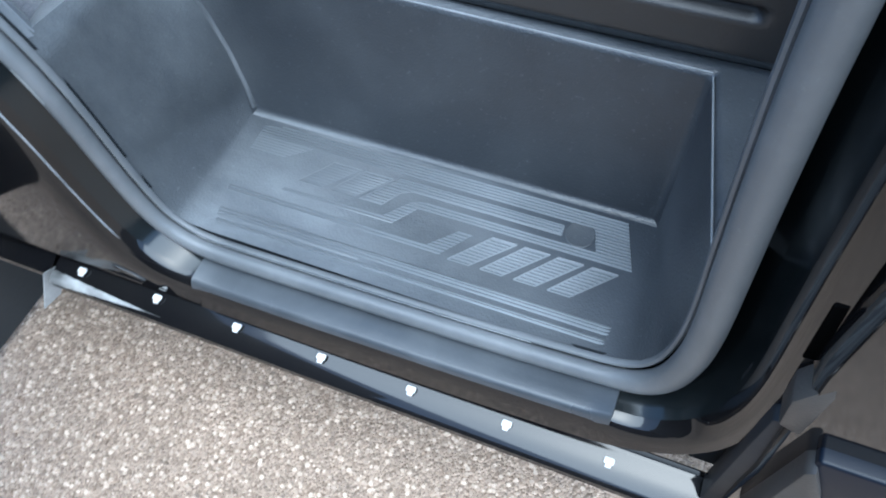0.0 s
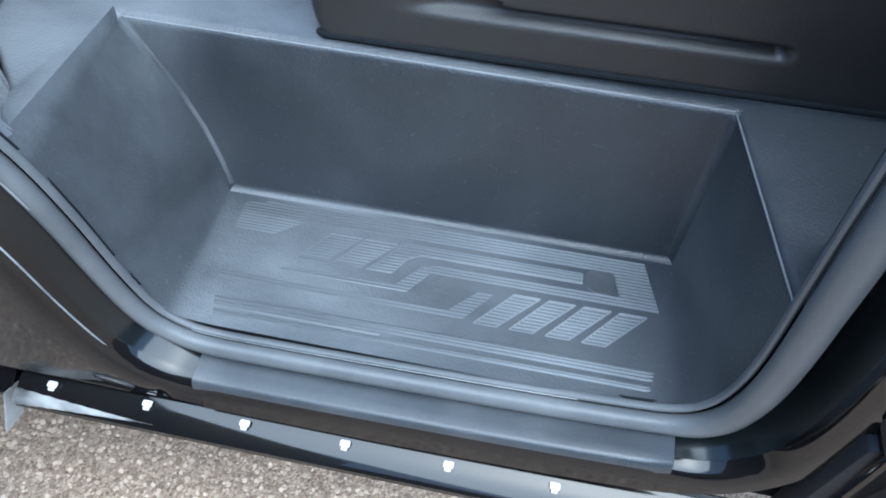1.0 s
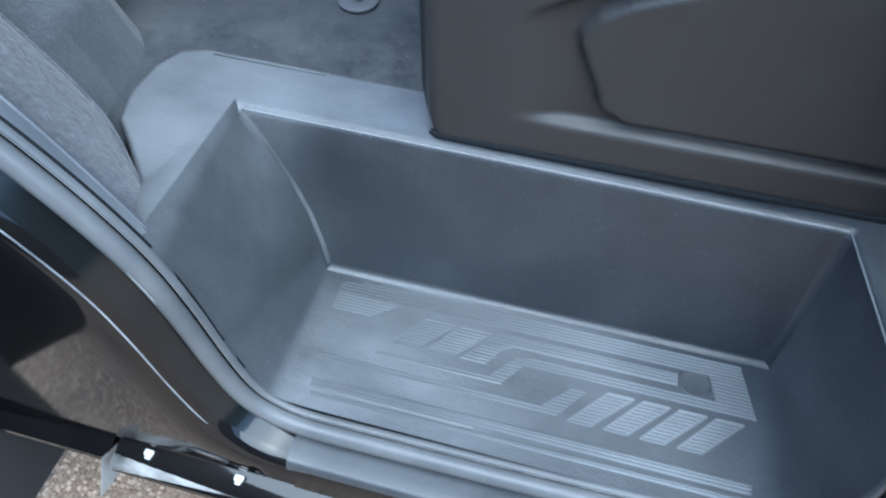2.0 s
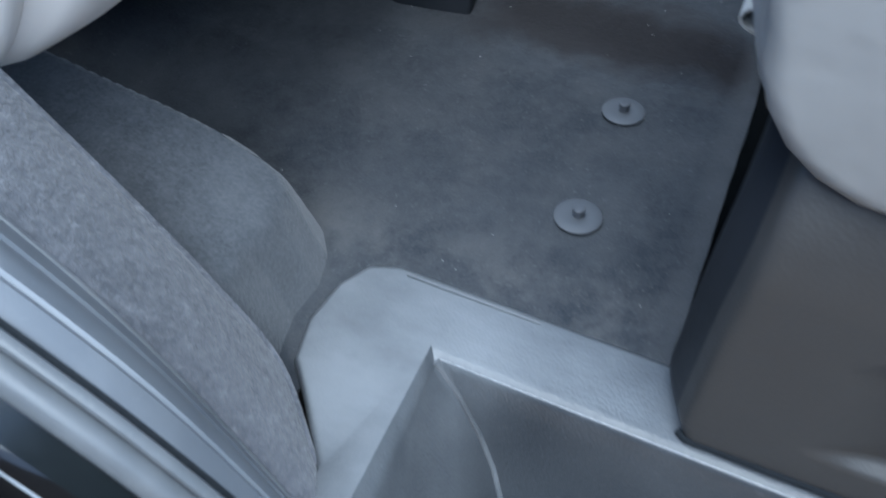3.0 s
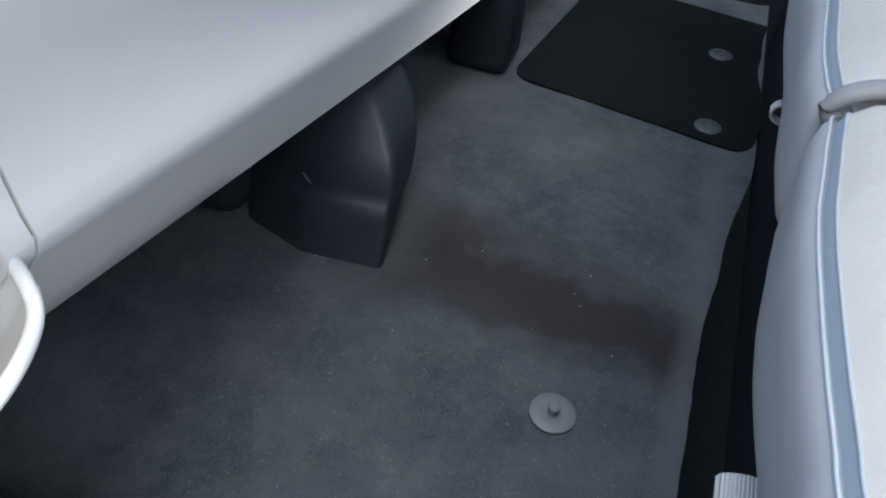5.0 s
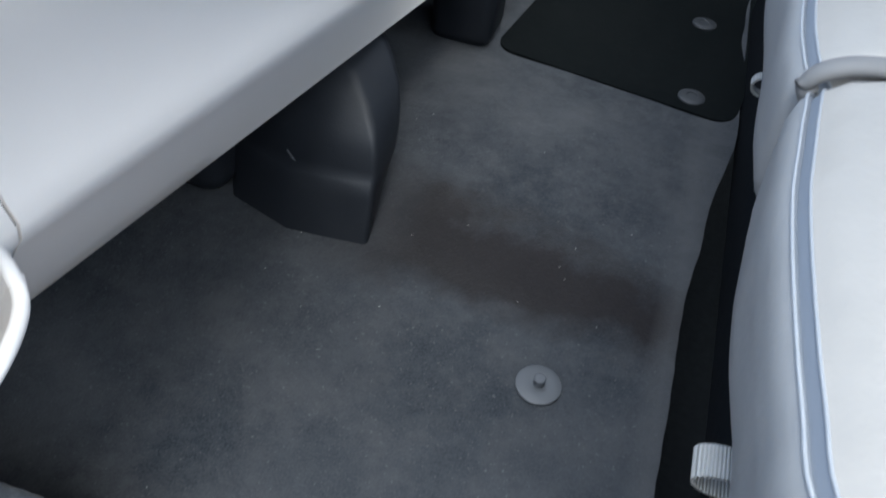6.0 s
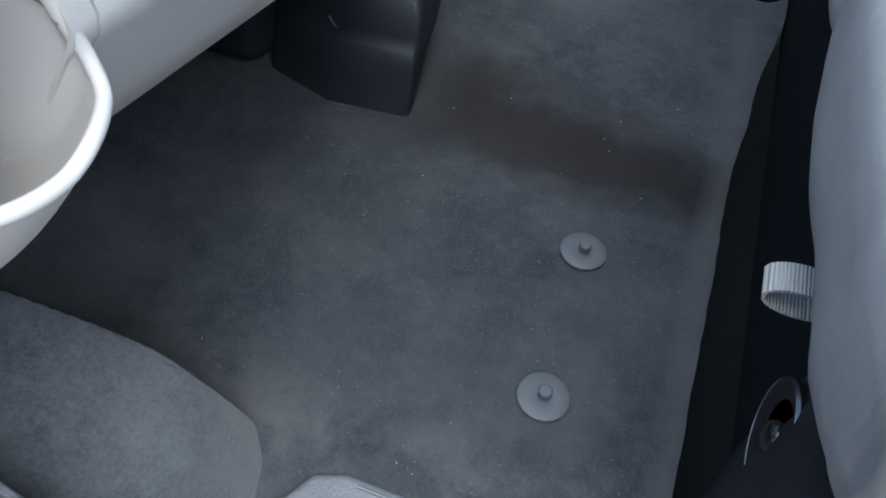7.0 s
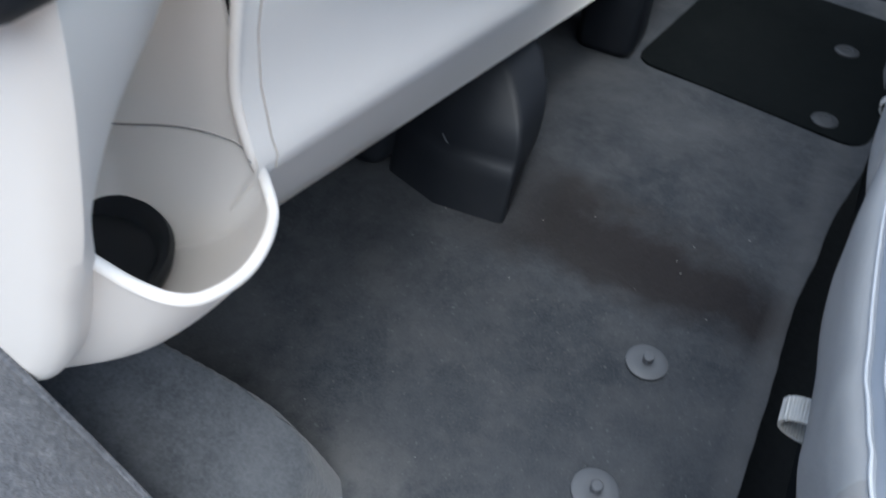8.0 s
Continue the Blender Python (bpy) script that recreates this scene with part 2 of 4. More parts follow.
set_in(M_LEATHER, "Base Color", blend(M_LEATHER, ramp(M_LEATHER, lw.outputs["Fac"], 0.4, 0.75, 0.0, 0.5), (0.44, 0.405, 0.358), (0.375, 0.345, 0.305)))
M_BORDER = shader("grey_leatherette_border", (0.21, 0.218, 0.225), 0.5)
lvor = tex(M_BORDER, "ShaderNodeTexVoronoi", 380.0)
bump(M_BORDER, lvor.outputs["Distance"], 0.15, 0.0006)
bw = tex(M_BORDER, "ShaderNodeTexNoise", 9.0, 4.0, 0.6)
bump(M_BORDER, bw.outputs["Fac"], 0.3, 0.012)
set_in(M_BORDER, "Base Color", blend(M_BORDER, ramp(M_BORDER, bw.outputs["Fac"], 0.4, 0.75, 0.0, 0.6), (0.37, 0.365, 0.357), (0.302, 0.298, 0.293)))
# The border leatherette again, darker: the shade on the cushion's side is painted in.
M_SHADED_SIDE = shader("shaded_side_leatherette", (0.16, 0.16, 0.16), 0.55)
gw = tex(M_SHADED_SIDE, "ShaderNodeTexNoise", 9.0, 4.0, 0.6)
bump(M_SHADED_SIDE, gw.outputs["Fac"], 0.3, 0.012)
set_in(M_SHADED_SIDE, "Base Color", blend(M_SHADED_SIDE, gw.outputs["Fac"], (0.305, 0.300, 0.292), (0.262, 0.257, 0.250)))
M_HEM = shader("beige_grey_hem", (0.215, 0.205, 0.195), 0.6)
# Darker and bluer than the leatherette: the groove's shade is in this colour.
M_GROOVE = shader("blue_grey_groove_shade", (0.25, 0.27, 0.30), 0.7, spec=0.3)
M_PIPING = shader("pale_piping", (0.36, 0.37, 0.385), 0.6)
M_WEB = shader("grey_webbing", (0.42, 0.43, 0.44), 0.8)
wv = tex(M_WEB, "ShaderNodeTexWave", 140.0)
wv.bands_direction = "X"
bump(M_WEB, wv.outputs["Fac"], 0.8, 0.001)
set_in(M_WEB, "Base Color", blend(M_WEB, wv.outputs["Fac"], (0.40, 0.39, 0.365), (0.50, 0.49, 0.46)))
M_BLACK = shader("black_cloth", (0.008, 0.009, 0.011), 0.9, spec=0.08)
bk = tex(M_BLACK, "ShaderNodeTexNoise", 90.0, 4.0, 0.6)
set_in(M_BLACK, "Base Color", blend(M_BLACK, bk.outputs["Fac"], (0.010, 0.0118, 0.0142), (0.021, 0.0240, 0.0275)))
M_INSERT = shader("black_rubber_insert", (0.007, 0.009, 0.012), 0.5, spec=0.3)
M_KNOB = shader("satin_black_plastic", (0.014, 0.014, 0.015), 0.45, spec=0.25)
M_BUTTON = shader("gloss_black_plastic", (0.012, 0.012, 0.013), 0.12, spec=0.6)
M_RIMMED = shader("dark_chrome", (0.22, 0.22, 0.22), 0.32, metal=1.0)
M_NAVY = shader("navy_paint", (0.003, 0.006, 0.013), 0.4, spec=0.25)
M_METAL = shader("bare_metal", (0.5, 0.5, 0.5), 0.3, metal=1.0)
M_LINING = shader("roof_lining", (0.50, 0.50, 0.49), 0.9)
M_TYRE = shader("tyre_rubber", (0.03, 0.031, 0.033), 0.75)
tn = tex(M_TYRE, "ShaderNodeTexNoise", 70.0, 4.0)
bump(M_TYRE, tn.outputs["Fac"], 0.4, 0.002)
M_ROAD = shader("tan_chippings", (0.30, 0.26, 0.22), 0.9, spec=0.2)
rv = tex(M_ROAD, "ShaderNodeTexVoronoi", 230.0)
rn = tex(M_ROAD, "ShaderNodeTexNoise", 5.0, 5.0, 0.6)
rf = tex(M_ROAD, "ShaderNodeTexNoise", 90.0, 3.0, 0.7)
rc = blend(M_ROAD, rv.outputs["Color"], (0.185, 0.132, 0.096), (0.56, 0.43, 0.33))
rc = blend(M_ROAD, ramp(M_ROAD, rn.outputs["Fac"], 0.35, 0.7, 0.0, 0.4), rc, (0.28, 0.22, 0.17))
rc = blend(M_ROAD, ramp(M_ROAD, rf.outputs["Fac"], 0.5, 0.75, 0.0, 0.6), rc, (0.10, 0.085, 0.075))
set_in(M_ROAD, "Base Color", rc)
bump(M_ROAD, rv.outputs["Distance"], 0.9, -0.004)
M_CHIP = shader("stone_chips", (0.36, 0.31, 0.26), 0.85, spec=0.3)
gi = M_CHIP.node_tree.nodes.new("ShaderNodeNewGeometry")
set_in(M_CHIP, "Base Color", blend(M_CHIP, gi.outputs["Random Per Island"], (0.24, 0.175, 0.130), (0.66, 0.53, 0.42)))

# Dark tone of the added wall that blocks the low sky.
M_SKY_BLOCK = shader("dark_sky_block", (0.09, 0.075, 0.065), 0.9)
fb = tex(M_SKY_BLOCK, "ShaderNodeTexNoise", 3.0, 5.0)
set_in(M_SKY_BLOCK, "Base Color", blend(M_SKY_BLOCK, fb.outputs["Fac"], (0.035, 0.030, 0.028), (0.07, 0.057, 0.050)))

# ---- building helpers ----
BASE = {}


def thing(name, base, label, category, group="", kind=""):
    """An empty at the base of a thing, to hold its parts."""
    ob = new(name)
    ob.empty_display_size = 0.05
    ob.location = base
    BASE[ob.name] = Vector(base)
    return tagged(ob, label, category, group, kind)


def part(name, geo, material, parent=None, label="", smooth=38):
    """One mesh object from (verts, faces) in world metres, or from a bmesh, under a thing or a part."""
    me = bpy.data.meshes.new(name)
    if isinstance(geo, bmesh.types.BMesh):
        bmesh.ops.recalc_face_normals(geo, faces=geo.faces)
        geo.to_mesh(me)
        geo.free()
    else:
        me.from_pydata([tuple(v) for v in geo[0]], [], geo[1])
    base = BASE[parent.name] if parent else Vector((0, 0, 0))
    me.transform(Matrix.Translation(-base))
    me.materials.append(material)
    if smooth:
        me.shade_smooth()
        me.set_sharp_from_angle(angle=radians(smooth))
    ob = new(name, me)
    if parent:
        ob.parent = parent
    BASE[ob.name] = base
    if label:
        ob["label"] = label
    return ob


def spline(pts, steps=6):
    """A smooth curve through the points (Catmull-Rom)."""
    p = [Vector(q) for q in pts]
    p = [2 * p[0] - p[1]] + p + [2 * p[-1] - p[-2]]
    out = []
    for i in range(1, len(p) - 2):
        for k in range(steps):
            t = k / steps
            out.append(0.5 * (2 * p[i] + (p[i + 1] - p[i - 1]) * t + (2 * p[i - 1] - 5 * p[i] + 4 * p[i + 1] - p[i + 2]) * t * t
                              + (3 * p[i] - p[i - 1] - 3 * p[i + 1] + p[i + 2]) * t ** 3))
    return out + [p[-2]]


def grid(rows, close_u=False, close_v=False):
    n, m = len(rows), len(rows[0])
    verts = [v for r in rows for v in r]
    faces = []
    for i in range(n if close_v else n - 1):
        for j in range(m if close_u else m - 1):
            a, b = i * m + j, i * m + (j + 1) % m
            c, d = ((i + 1) % n) * m + (j + 1) % m, ((i + 1) % n) * m + j
            faces.append((a, b, c, d))
    return verts, faces


def joined(*geos):
    verts, faces = [], []
    for v, f in geos:
        k = len(verts)
        verts += list(v)
        faces += [tuple(i + k for i in q) for q in f]
    return verts, faces


def bm_of(geo):
    bm = bmesh.new()
    vs = [bm.verts.new(v) for v in geo[0]]
    for f in geo[1]:
        bm.faces.new([vs[i] for i in f])
    return bm


def thick(geo, t):
    """A sheet given thickness t along its normals, with closed rims."""
    verts = [Vector(v) for v in geo[0]]
    normals = [Vector() for v in verts]
    count = {}
    for f in geo[1]:
        n = (verts[f[2]] - verts[f[0]]).cross(verts[f[3]] - verts[f[1]]) if len(f) == 4 else (verts[f[1]] - verts[f[0]]).cross(verts[f[2]] - verts[f[0]])
        for k in range(len(f)):
            normals[f[k]] += n
            e = (f[k], f[(k + 1) % len(f)])
            count.setdefault(tuple(sorted(e)), []).append(e)
    k = len(verts)
    back = [v - n.normalized() * t for v, n in zip(verts, normals)]
    faces = list(geo[1]) + [tuple(q + k for q in reversed(f)) for f in geo[1]]
    for es in count.values():
        if len(es) == 1:
            a, b = es[0]
            faces.append((b, a, a + k, b + k))
    return verts + back, faces


def tube(path, radius, seg=10, flat=1.0, up=(0, 0, 1)):
    pts = [Vector(p) for p in path]
    rows = []
    up = Vector(up)
    for i, p in enumerate(pts):
        d = (pts[min(i + 1, len(pts) - 1)] - pts[max(i - 1, 0)]).normalized()
        s = d.cross(up)
        s = s.normalized() if s.length > 1e-4 else Vector((1, 0, 0))
        u = s.cross(d).normalized()
        rows.append([p + radius * (math.cos(2 * math.pi * k / seg) * s + flat * math.sin(2 * math.pi * k / seg) * u) for k in range(seg)])
    v, f = grid(rows, close_u=True)
    n = len(rows)
    f.append(tuple(range(seg))[::-1])
    f.append(tuple((n - 1) * seg + k for k in range(seg)))
    return v, f


def rbox(x0, x1, y0, y1, z0, z1, r=0.01, seg=3):
    bm = bmesh.new()
    bmesh.ops.create_cube(bm, size=1.0, matrix=Matrix.LocRotScale(((x0 + x1) / 2, (y0 + y1) / 2, (z0 + z1) / 2), None, (x1 - x0, y1 - y0, z1 - z0)))
    if r:
        bmesh.ops.bevel(bm, geom=bm.edges[:], offset=r, segments=seg, profile=0.5, affect="EDGES")
    return bm


def lathe(profile, centre, axis="z", seg=28):
    """A turned form from (radius, height) pairs."""
    c = Vector(centre)
    rows = []
    for r, h in profile:
        ring = []
        for k in range(seg):
            a = 2 * math.pi * k / seg
            u, v = r * math.cos(a), r * math.sin(a)
            ring.append(c + Vector({"z": (u, v, h), "x": (h, u, v), "y": (u, h, v)}[axis]))
        rows.append(ring)
    v, f = grid(rows, close_u=True)
    f.append(tuple(range(seg))[::-1])
    f.append(tuple((len(rows) - 1) * seg + k for k in range(seg)))
    return v, f


# ---- ground ----
GROUND = -0.06
cut = [-60, -8, -2, -1, 0, 1, 2, 8, 60]
ground = part("ground", grid([[(x, y, GROUND) for x in cut] for y in cut]), M_ROAD, smooth=0)
tagged(ground, "tan asphalt laid with small stone chippings", "ground", kind="structure")
rng = random.Random(4)
cv, cf = [], []
for i in range(13000):
    x, y = rng.uniform(-0.75, 0.95), rng.uniform(0.02, 0.72)
    s = rng.uniform(0.0018, 0.0062)
    a = rng.uniform(0, 6.28)
    k = len(cv)
    h = s * rng.uniform(0.3, 0.75)
    n = 5
    for j in range(n):
        q = a + 6.283 * j / n + rng.uniform(-0.3, 0.3)
        cv.append((x + s * math.cos(q), y + s * rng.uniform(0.7, 1.0) * math.sin(q), GROUND - 0.001))
    for j in range(n):
        q = a + 6.283 * j / n + rng.uniform(-0.3, 0.3)
        cv.append((x + 0.62 * s * math.cos(q), y + 0.62 * s * math.sin(q), GROUND + h * rng.uniform(0.8, 1.2)))
    for j in range(n):
        cf.append((k + j, k + (j + 1) % n, k + n + (j + 1) % n, k + n + j))
    cf.append(tuple(k + n + j for j in range(n)))
chips = part("stone_chippings", (cv, cf), M_CHIP, smooth=0)
tagged(chips, "loose tan and grey stone chippings on the asphalt", "gravel", kind="stuff")

# Unseen wall, added to keep low sky light off the doorway.
sky_blocker = part("sky_block_wall", rbox(-14, 14, -5.2, -5.0, GROUND, 4.4, 0.0), M_SKY_BLOCK, smooth=0)
tagged(sky_blocker, "plain dark wall added out of view to block low sky", "wall", kind="structure")

# ---- door opening of the van: body, seal, sill ----
OPENING = spline([(x, 0.0, z) for x, z in (
    (0.560, 1.80), (0.568, 1.30), (0.578, 0.90), (0.584, 0.76), (0.591, 0.65), (0.597, 0.55), (0.595, 0.485), (0.583, 0.437), (0.556, 0.412),
    (0.50, 0.403), (0.385, 0.395), (0.26, 0.390), (0.13, 0.386), (0.05, 0.386), (0.014, 0.398), (-0.011, 0.428), (-0.027, 0.49), (-0.042, 0.58),
    (-0.062, 0.655), (-0.102, 0.733), (-0.15, 0.80), (-0.20, 0.85), (-0.28, 0.91), (-0.42, 0.99), (-0.60, 1.08))], 5)


def outward(i):
    d = (OPENING[min(i + 1, len(OPENING) - 1)] - OPENING[max(i - 1, 0)]).normalized()
    return Vector((-d.z, 0, d.x))


def round_opening(profile, start=0, end=None, closed=False):
    """Sweeps a profile of (distance outwards, y) along the door opening."""
    rows = []
    for i in range(start, len(OPENING) if end is None else end):
        p, n = OPENING[i], outward(i)
        rows.append([Vector((p.x, 0, p.z)) + n * o + Vector((0, y, 0)) for o, y in profile])
    return grid(rows, close_u=closed)


def oval(n0, y0, rn, ry, seg=14):
    return [(n0 + rn * math.cos(2 * math.pi * k / seg), y0 + ry * math.sin(2 * math.pi * k / seg)) for k in range(seg)]


def ease(a, b, v):
    t = max(0.0, min(1.0, (v - a) / (b - a)))
    return t * t * (3 - 2 * t)


def at_pillar(p):
    return 0.0 if p.x < 0.3 else 1.0 if p.z > 0.50 else ease(0.535, 0.592, p.x)


def at_wing(p):
    return ease(0.060, -0.020, p.x)


def sweep(profile_at, start=0, end=None, closed=False):
    """Sweeps a profile of (distance outwards, y) that changes along the door opening."""
    rows = []
    for i in range(start, len(OPENING) if end is None else end):
        p, n = OPENING[i], outward(i)
        rows.append([Vector((p.x, 0, p.z)) + n * o + Vector((0, y, 0)) for o, y in profile_at(p)])
    return grid(rows, close_u=closed)


def bulb_size(p):
    rn = 0.0105 + 0.0040 * at_pillar(p) - 0.0010 * at_wing(p)
    return 0.0030 + rn, 0.6915 - 0.0015 * at_pillar(p), rn, 0.0115 + 0.0025 * at_pillar(p)


def bulb_profile(p):
    """A hollow bulb, pressed slightly flat, with a shallow moulded ridge along its face."""
    n0, y0, rn, ry = bulb_size(p)
    out = []
    for k in range(22):
        a = 2 * math.pi * k / 22
        c = 1 + 0.06 * math.cos(2 * a) - 0.055 * math.exp(-((a - 4.05) / 0.22) ** 2)
        out.append((n0 + rn * c * math.cos(a), y0 + ry * c * math.sin(a)))
    return out


seal = thing("door_seal", (0.28, 0.69, 0.37), "dark grey rubber door seal around the step opening", "seal")
bulb = part("bulb", sweep(bulb_profile, closed=True), M_RUBBER, seal, smooth=60)
part("lip", round_opening(oval(0.0010, 0.703, 0.0036, 0.0046, 8), closed=True), M_RUBBER, seal)
part("lip_line", round_opening(oval(0.0034, 0.7000, 0.0011, 0.0011, 6), start=next(i for i, p in enumerate(OPENING) if p.x < 0.47), end=next(i for i, p in enumerate(OPENING) if p.x < 0.03) + 1, closed=True), M_METAL, seal, "thin bright metal line along the seal lip")
part("carrier", round_opening([(0.0030, 0.712), (0.0050, 0.7015), (0.009, 0.712)]), M_BLACK, seal, "black groove between lip and bulb")

smear_rows = []
for i in [k for k, p in enumerate(OPENING) if p.x < 0 and 0.60 < p.z < 0.655]:
    p, n = OPENING[i], outward(i)
    n0, y0, rn, ry = bulb_size(p)
    smear_rows.append([Vector((p.x, 0, p.z)) + n * (n0 + rn * 1.02 * math.cos(a)) + Vector((0, y0 + ry * 1.02 * math.sin(a), 0)) for a in (-1.9, -1.78, -1.66)])
part("chalk_smear", thick(grid(smear_rows), 0.0003), M_SMEAR, bulb, "small pale chalky smear")

body = thing("van_body", (0.3, 0.65, 0.30), "glossy black painted door frame of a van", "van body", kind="structure")
SILL = [(0.012, 0.714), (0.022, 0.703), (0.0275, 0.695), (0.0285, 0.680), (0.0290, 0.664), (0.0305, 0.6560), (0.0335, 0.6515), (0.0385, 0.6488), (0.056, 0.6450), (0.0740, 0.6415), (0.0765, 0.6440), (0.0765, 0.654)]
WING = [(0.012, 0.714), (0.019, 0.708), (0.0225, 0.701), (0.0325, 0.684), (0.0420, 0.6665), (0.0447, 0.6605), (0.0475, 0.6562), (0.0515, 0.6525), (0.0600, 0.6485), (0.0760, 0.6455), (0.0960, 0.6440), (0.1150, 0.6430)]
PILLAR = [(0.016, 0.715), (0.0328, 0.775), (0.0500, 0.703), (0.0567, 0.688), (0.0622, 0.668), (0.0660, 0.6590), (0.0690, 0.6545), (0.0730, 0.6510), (0.0780, 0.6490), (0.0870, 0.6475), (0.0890, 0.650), (0.0890, 0.69)]


def frame_profile(first, last):
    def at(p):
        a, b = at_pillar(p), at_wing(p)
        return [tuple(u * (1 - a - b) + v * a + w * b for u, v, w in zip(*q)) for q in list(zip(SILL, PILLAR, WING))[first:last]]
    return at


low_end = next(i for i, p in enumerate(OPENING) if p.x < 0.53 and p.z < 0.45)
first = next(i for i, p in enumerate(OPENING) if p.x < 0.060 and p.z < 0.45)
v, f = sweep(frame_profile(4, 12), end=first + 1)
level = [(p[0], p[1], max(p[2], 0.3155)) for p in v]
part("door_frame", thick((level, f), 0.002), M_PAINT, body)
part("pillar_jamb", thick(sweep(frame_profile(2, 5), end=low_end + 1), 0.002), M_JAMB, body, "satin black door jamb")
part("seal_channel", thick(sweep(frame_profile(0, 3), end=first + 1), 0.002), M_JAMB, body, "deep black channel beside the seal")
part("sill_top", thick(sweep(frame_profile(2, 5), start=low_end, end=first + 1), 0.002), M_PAINT, body)
def slab(outline, y0, y1, r=0.003):
    """A plate with an outline in x and z, its edges rounded."""
    bm = bmesh.new()
    low = [bm.verts.new((x, y0, z)) for x, z in outline]
    face = bm.faces.new(low)
    out = bmesh.ops.extrude_face_region(bm, geom=[face])
    bmesh.ops.translate(bm, verts=[v for v in out["geom"] if isinstance(v, bmesh.types.BMVert)], vec=(0, y1 - y0, 0))
    bmesh.ops.bevel(bm, geom=bm.edges[:], offset=r, segments=2, profile=0.5, affect="EDGES")
    return bm


# sill plate lying on the frame
plate_rows = []
for k in range(41):
    x = 0.036 + (0.563 - 0.036) * k / 40
    q = min(range(len(OPENING) - 1), key=lambda i: abs(OPENING[i].x - x) + 10 * (OPENING[i].z > 0.45))
    a, b = (OPENING[q], OPENING[q + 1]) if OPENING[q].x >= x else (OPENING[q - 1], OPENING[q])
    z = a.z + (b.z - a.z) * (a.x - x) / (a.x - b.x) - 0.0295
    plate_rows.append([(x, 0.690, z + 0.0040), (x, 0.682, z + 0.0040), (x, 0.668, z + 0.0036), (x, 0.6565, z + 0.0030), (x, 0.6530, z + 0.0020), (x, 0.6500, z - 0.0015), (x, 0.6478, z - 0.0070), (x, 0.6470, z - 0.0110)])
sill_plate = part("sill_plate", thick(grid(plate_rows), 0.0025), M_PLATE)
tagged(sill_plate, "dark grey plastic sill protector on the black frame", "sill plate")


# lower body skin below the frame, with the clip channel and the bottom ledge
def skin(x):
    return [(x, 0.652, 0.322), (x, 0.654, 0.3120), (x, 0.655, 0.2985), (x, 0.650, 0.2965),
            (x, 0.636, 0.2940), (x, 0.618, 0.2850), (x, 0.612, 0.2800), (x, 0.611, 0.2720), (x, 0.618, 0.2690), (x, 0.66, 0.272)]


part("sill_ledge", thick(grid([skin(-0.198 + 0.03 * k) for k in range(42)]), 0.0015), M_PAINT, body, "glossy black lower sill ledge with a clip channel")
part("ledge_end", thick(([(-0.211, 0.618, 0.286), (-0.211, 0.585, 0.241), (-0.208, 0.615, 0.237), (-0.207, 0.65, 0.272)], [(0, 1, 2, 3)]), 0.002), M_BARE, body, "bare worn metal end of the ledge")

worn = []
for k in range(25):
    x = -0.200 + 0.0075 * k
    w = (1 - k / 24) ** 1.2 * (0.94 + 0.06 * math.sin(2.3 * k))
    worn.append([(x, 0.6170 + 0.0110 * w, 0.2860 + 0.0046 * w), (x, 0.6170, 0.2860), (x, 0.6170 - 0.0060 * w, 0.2860 - 0.0052 * w), (x, 0.6168 - 0.0066 * w, 0.2856 - 0.0070 * w)])
part("worn_edge", thick(grid(worn), 0.0004), M_WORN, body, "scuffed bare metal along the end of the ledge")

# front wing ahead of the opening, down to the ledge
def wing_foot(x):
    return 0.3210 if x > -0.285 else max(0.06, 0.3210 - 0.55 * (-0.285 - x))


def wing_profile(p):
    return frame_profile(4, 12)(p) + [(0.16, 0.6415), (0.21, 0.641), (0.28, 0.641), (0.36, 0.6425), (0.46, 0.645)]


v, f = sweep(wing_profile, start=first)
part("front_wing", thick(([(p[0], p[1], max(p[2], wing_foot(p[0]))) for p in v], f), 0.002), M_PAINT, body)
part("wing_channel", thick(sweep(frame_profile(0, 5), start=first), 0.002), M_JAMB, body, "black channel between seal and wing edge")
rim_path = [Vector((p.x, 0, p.z)) + outward(i) * 0.0464 + Vector((0, 0.6550, 0)) for i, p in enumerate(OPENING) if i > first + 4]
part("rim_highlight", tube(rim_path, 0.0011, 6), M_RIM_GLINT, body, "pale chips and painted highlight along the rim")
part("wing_lip", tube([(-0.045 - 0.02 * k, 0.6415 + 0.0002 * k, wing_foot(-0.045 - 0.02 * k) + 0.001) for k in range(26)], 0.0032, 8), M_PAINT, body)
part("wing_return", thick(grid([[(x, 0.642, wing_foot(x)), (x, 0.650, wing_foot(x) - 0.008), (x, 0.668, wing_foot(x) - 0.022)] for x in [-0.045 - 0.02 * k for k in range(26)]]), 0.0015), M_PAINT, body, "turned-in lower edge of the wing")
part("sill_extension", thick(grid([[(x, y + 0.010, z - 0.004) for q, y, z in skin(x)] for x in [-0.75 + 0.03 * k for k in range(19)]]), 0.0015), M_PAINT, body, "dark inner sill running on ahead of the ledge")
plug = part("plug", slab([(-0.062 + 0.024 * math.cos(a) - 0.004 * math.sin(a), 0.3365 + 0.0085 * math.sin(a) - 0.004 * math.cos(a)) for a in [math.pi * k / 10 for k in range(20)]], 0.6405, 0.650, 0.0012), M_TYRE, body, "dark rubber rim of the sill plug")
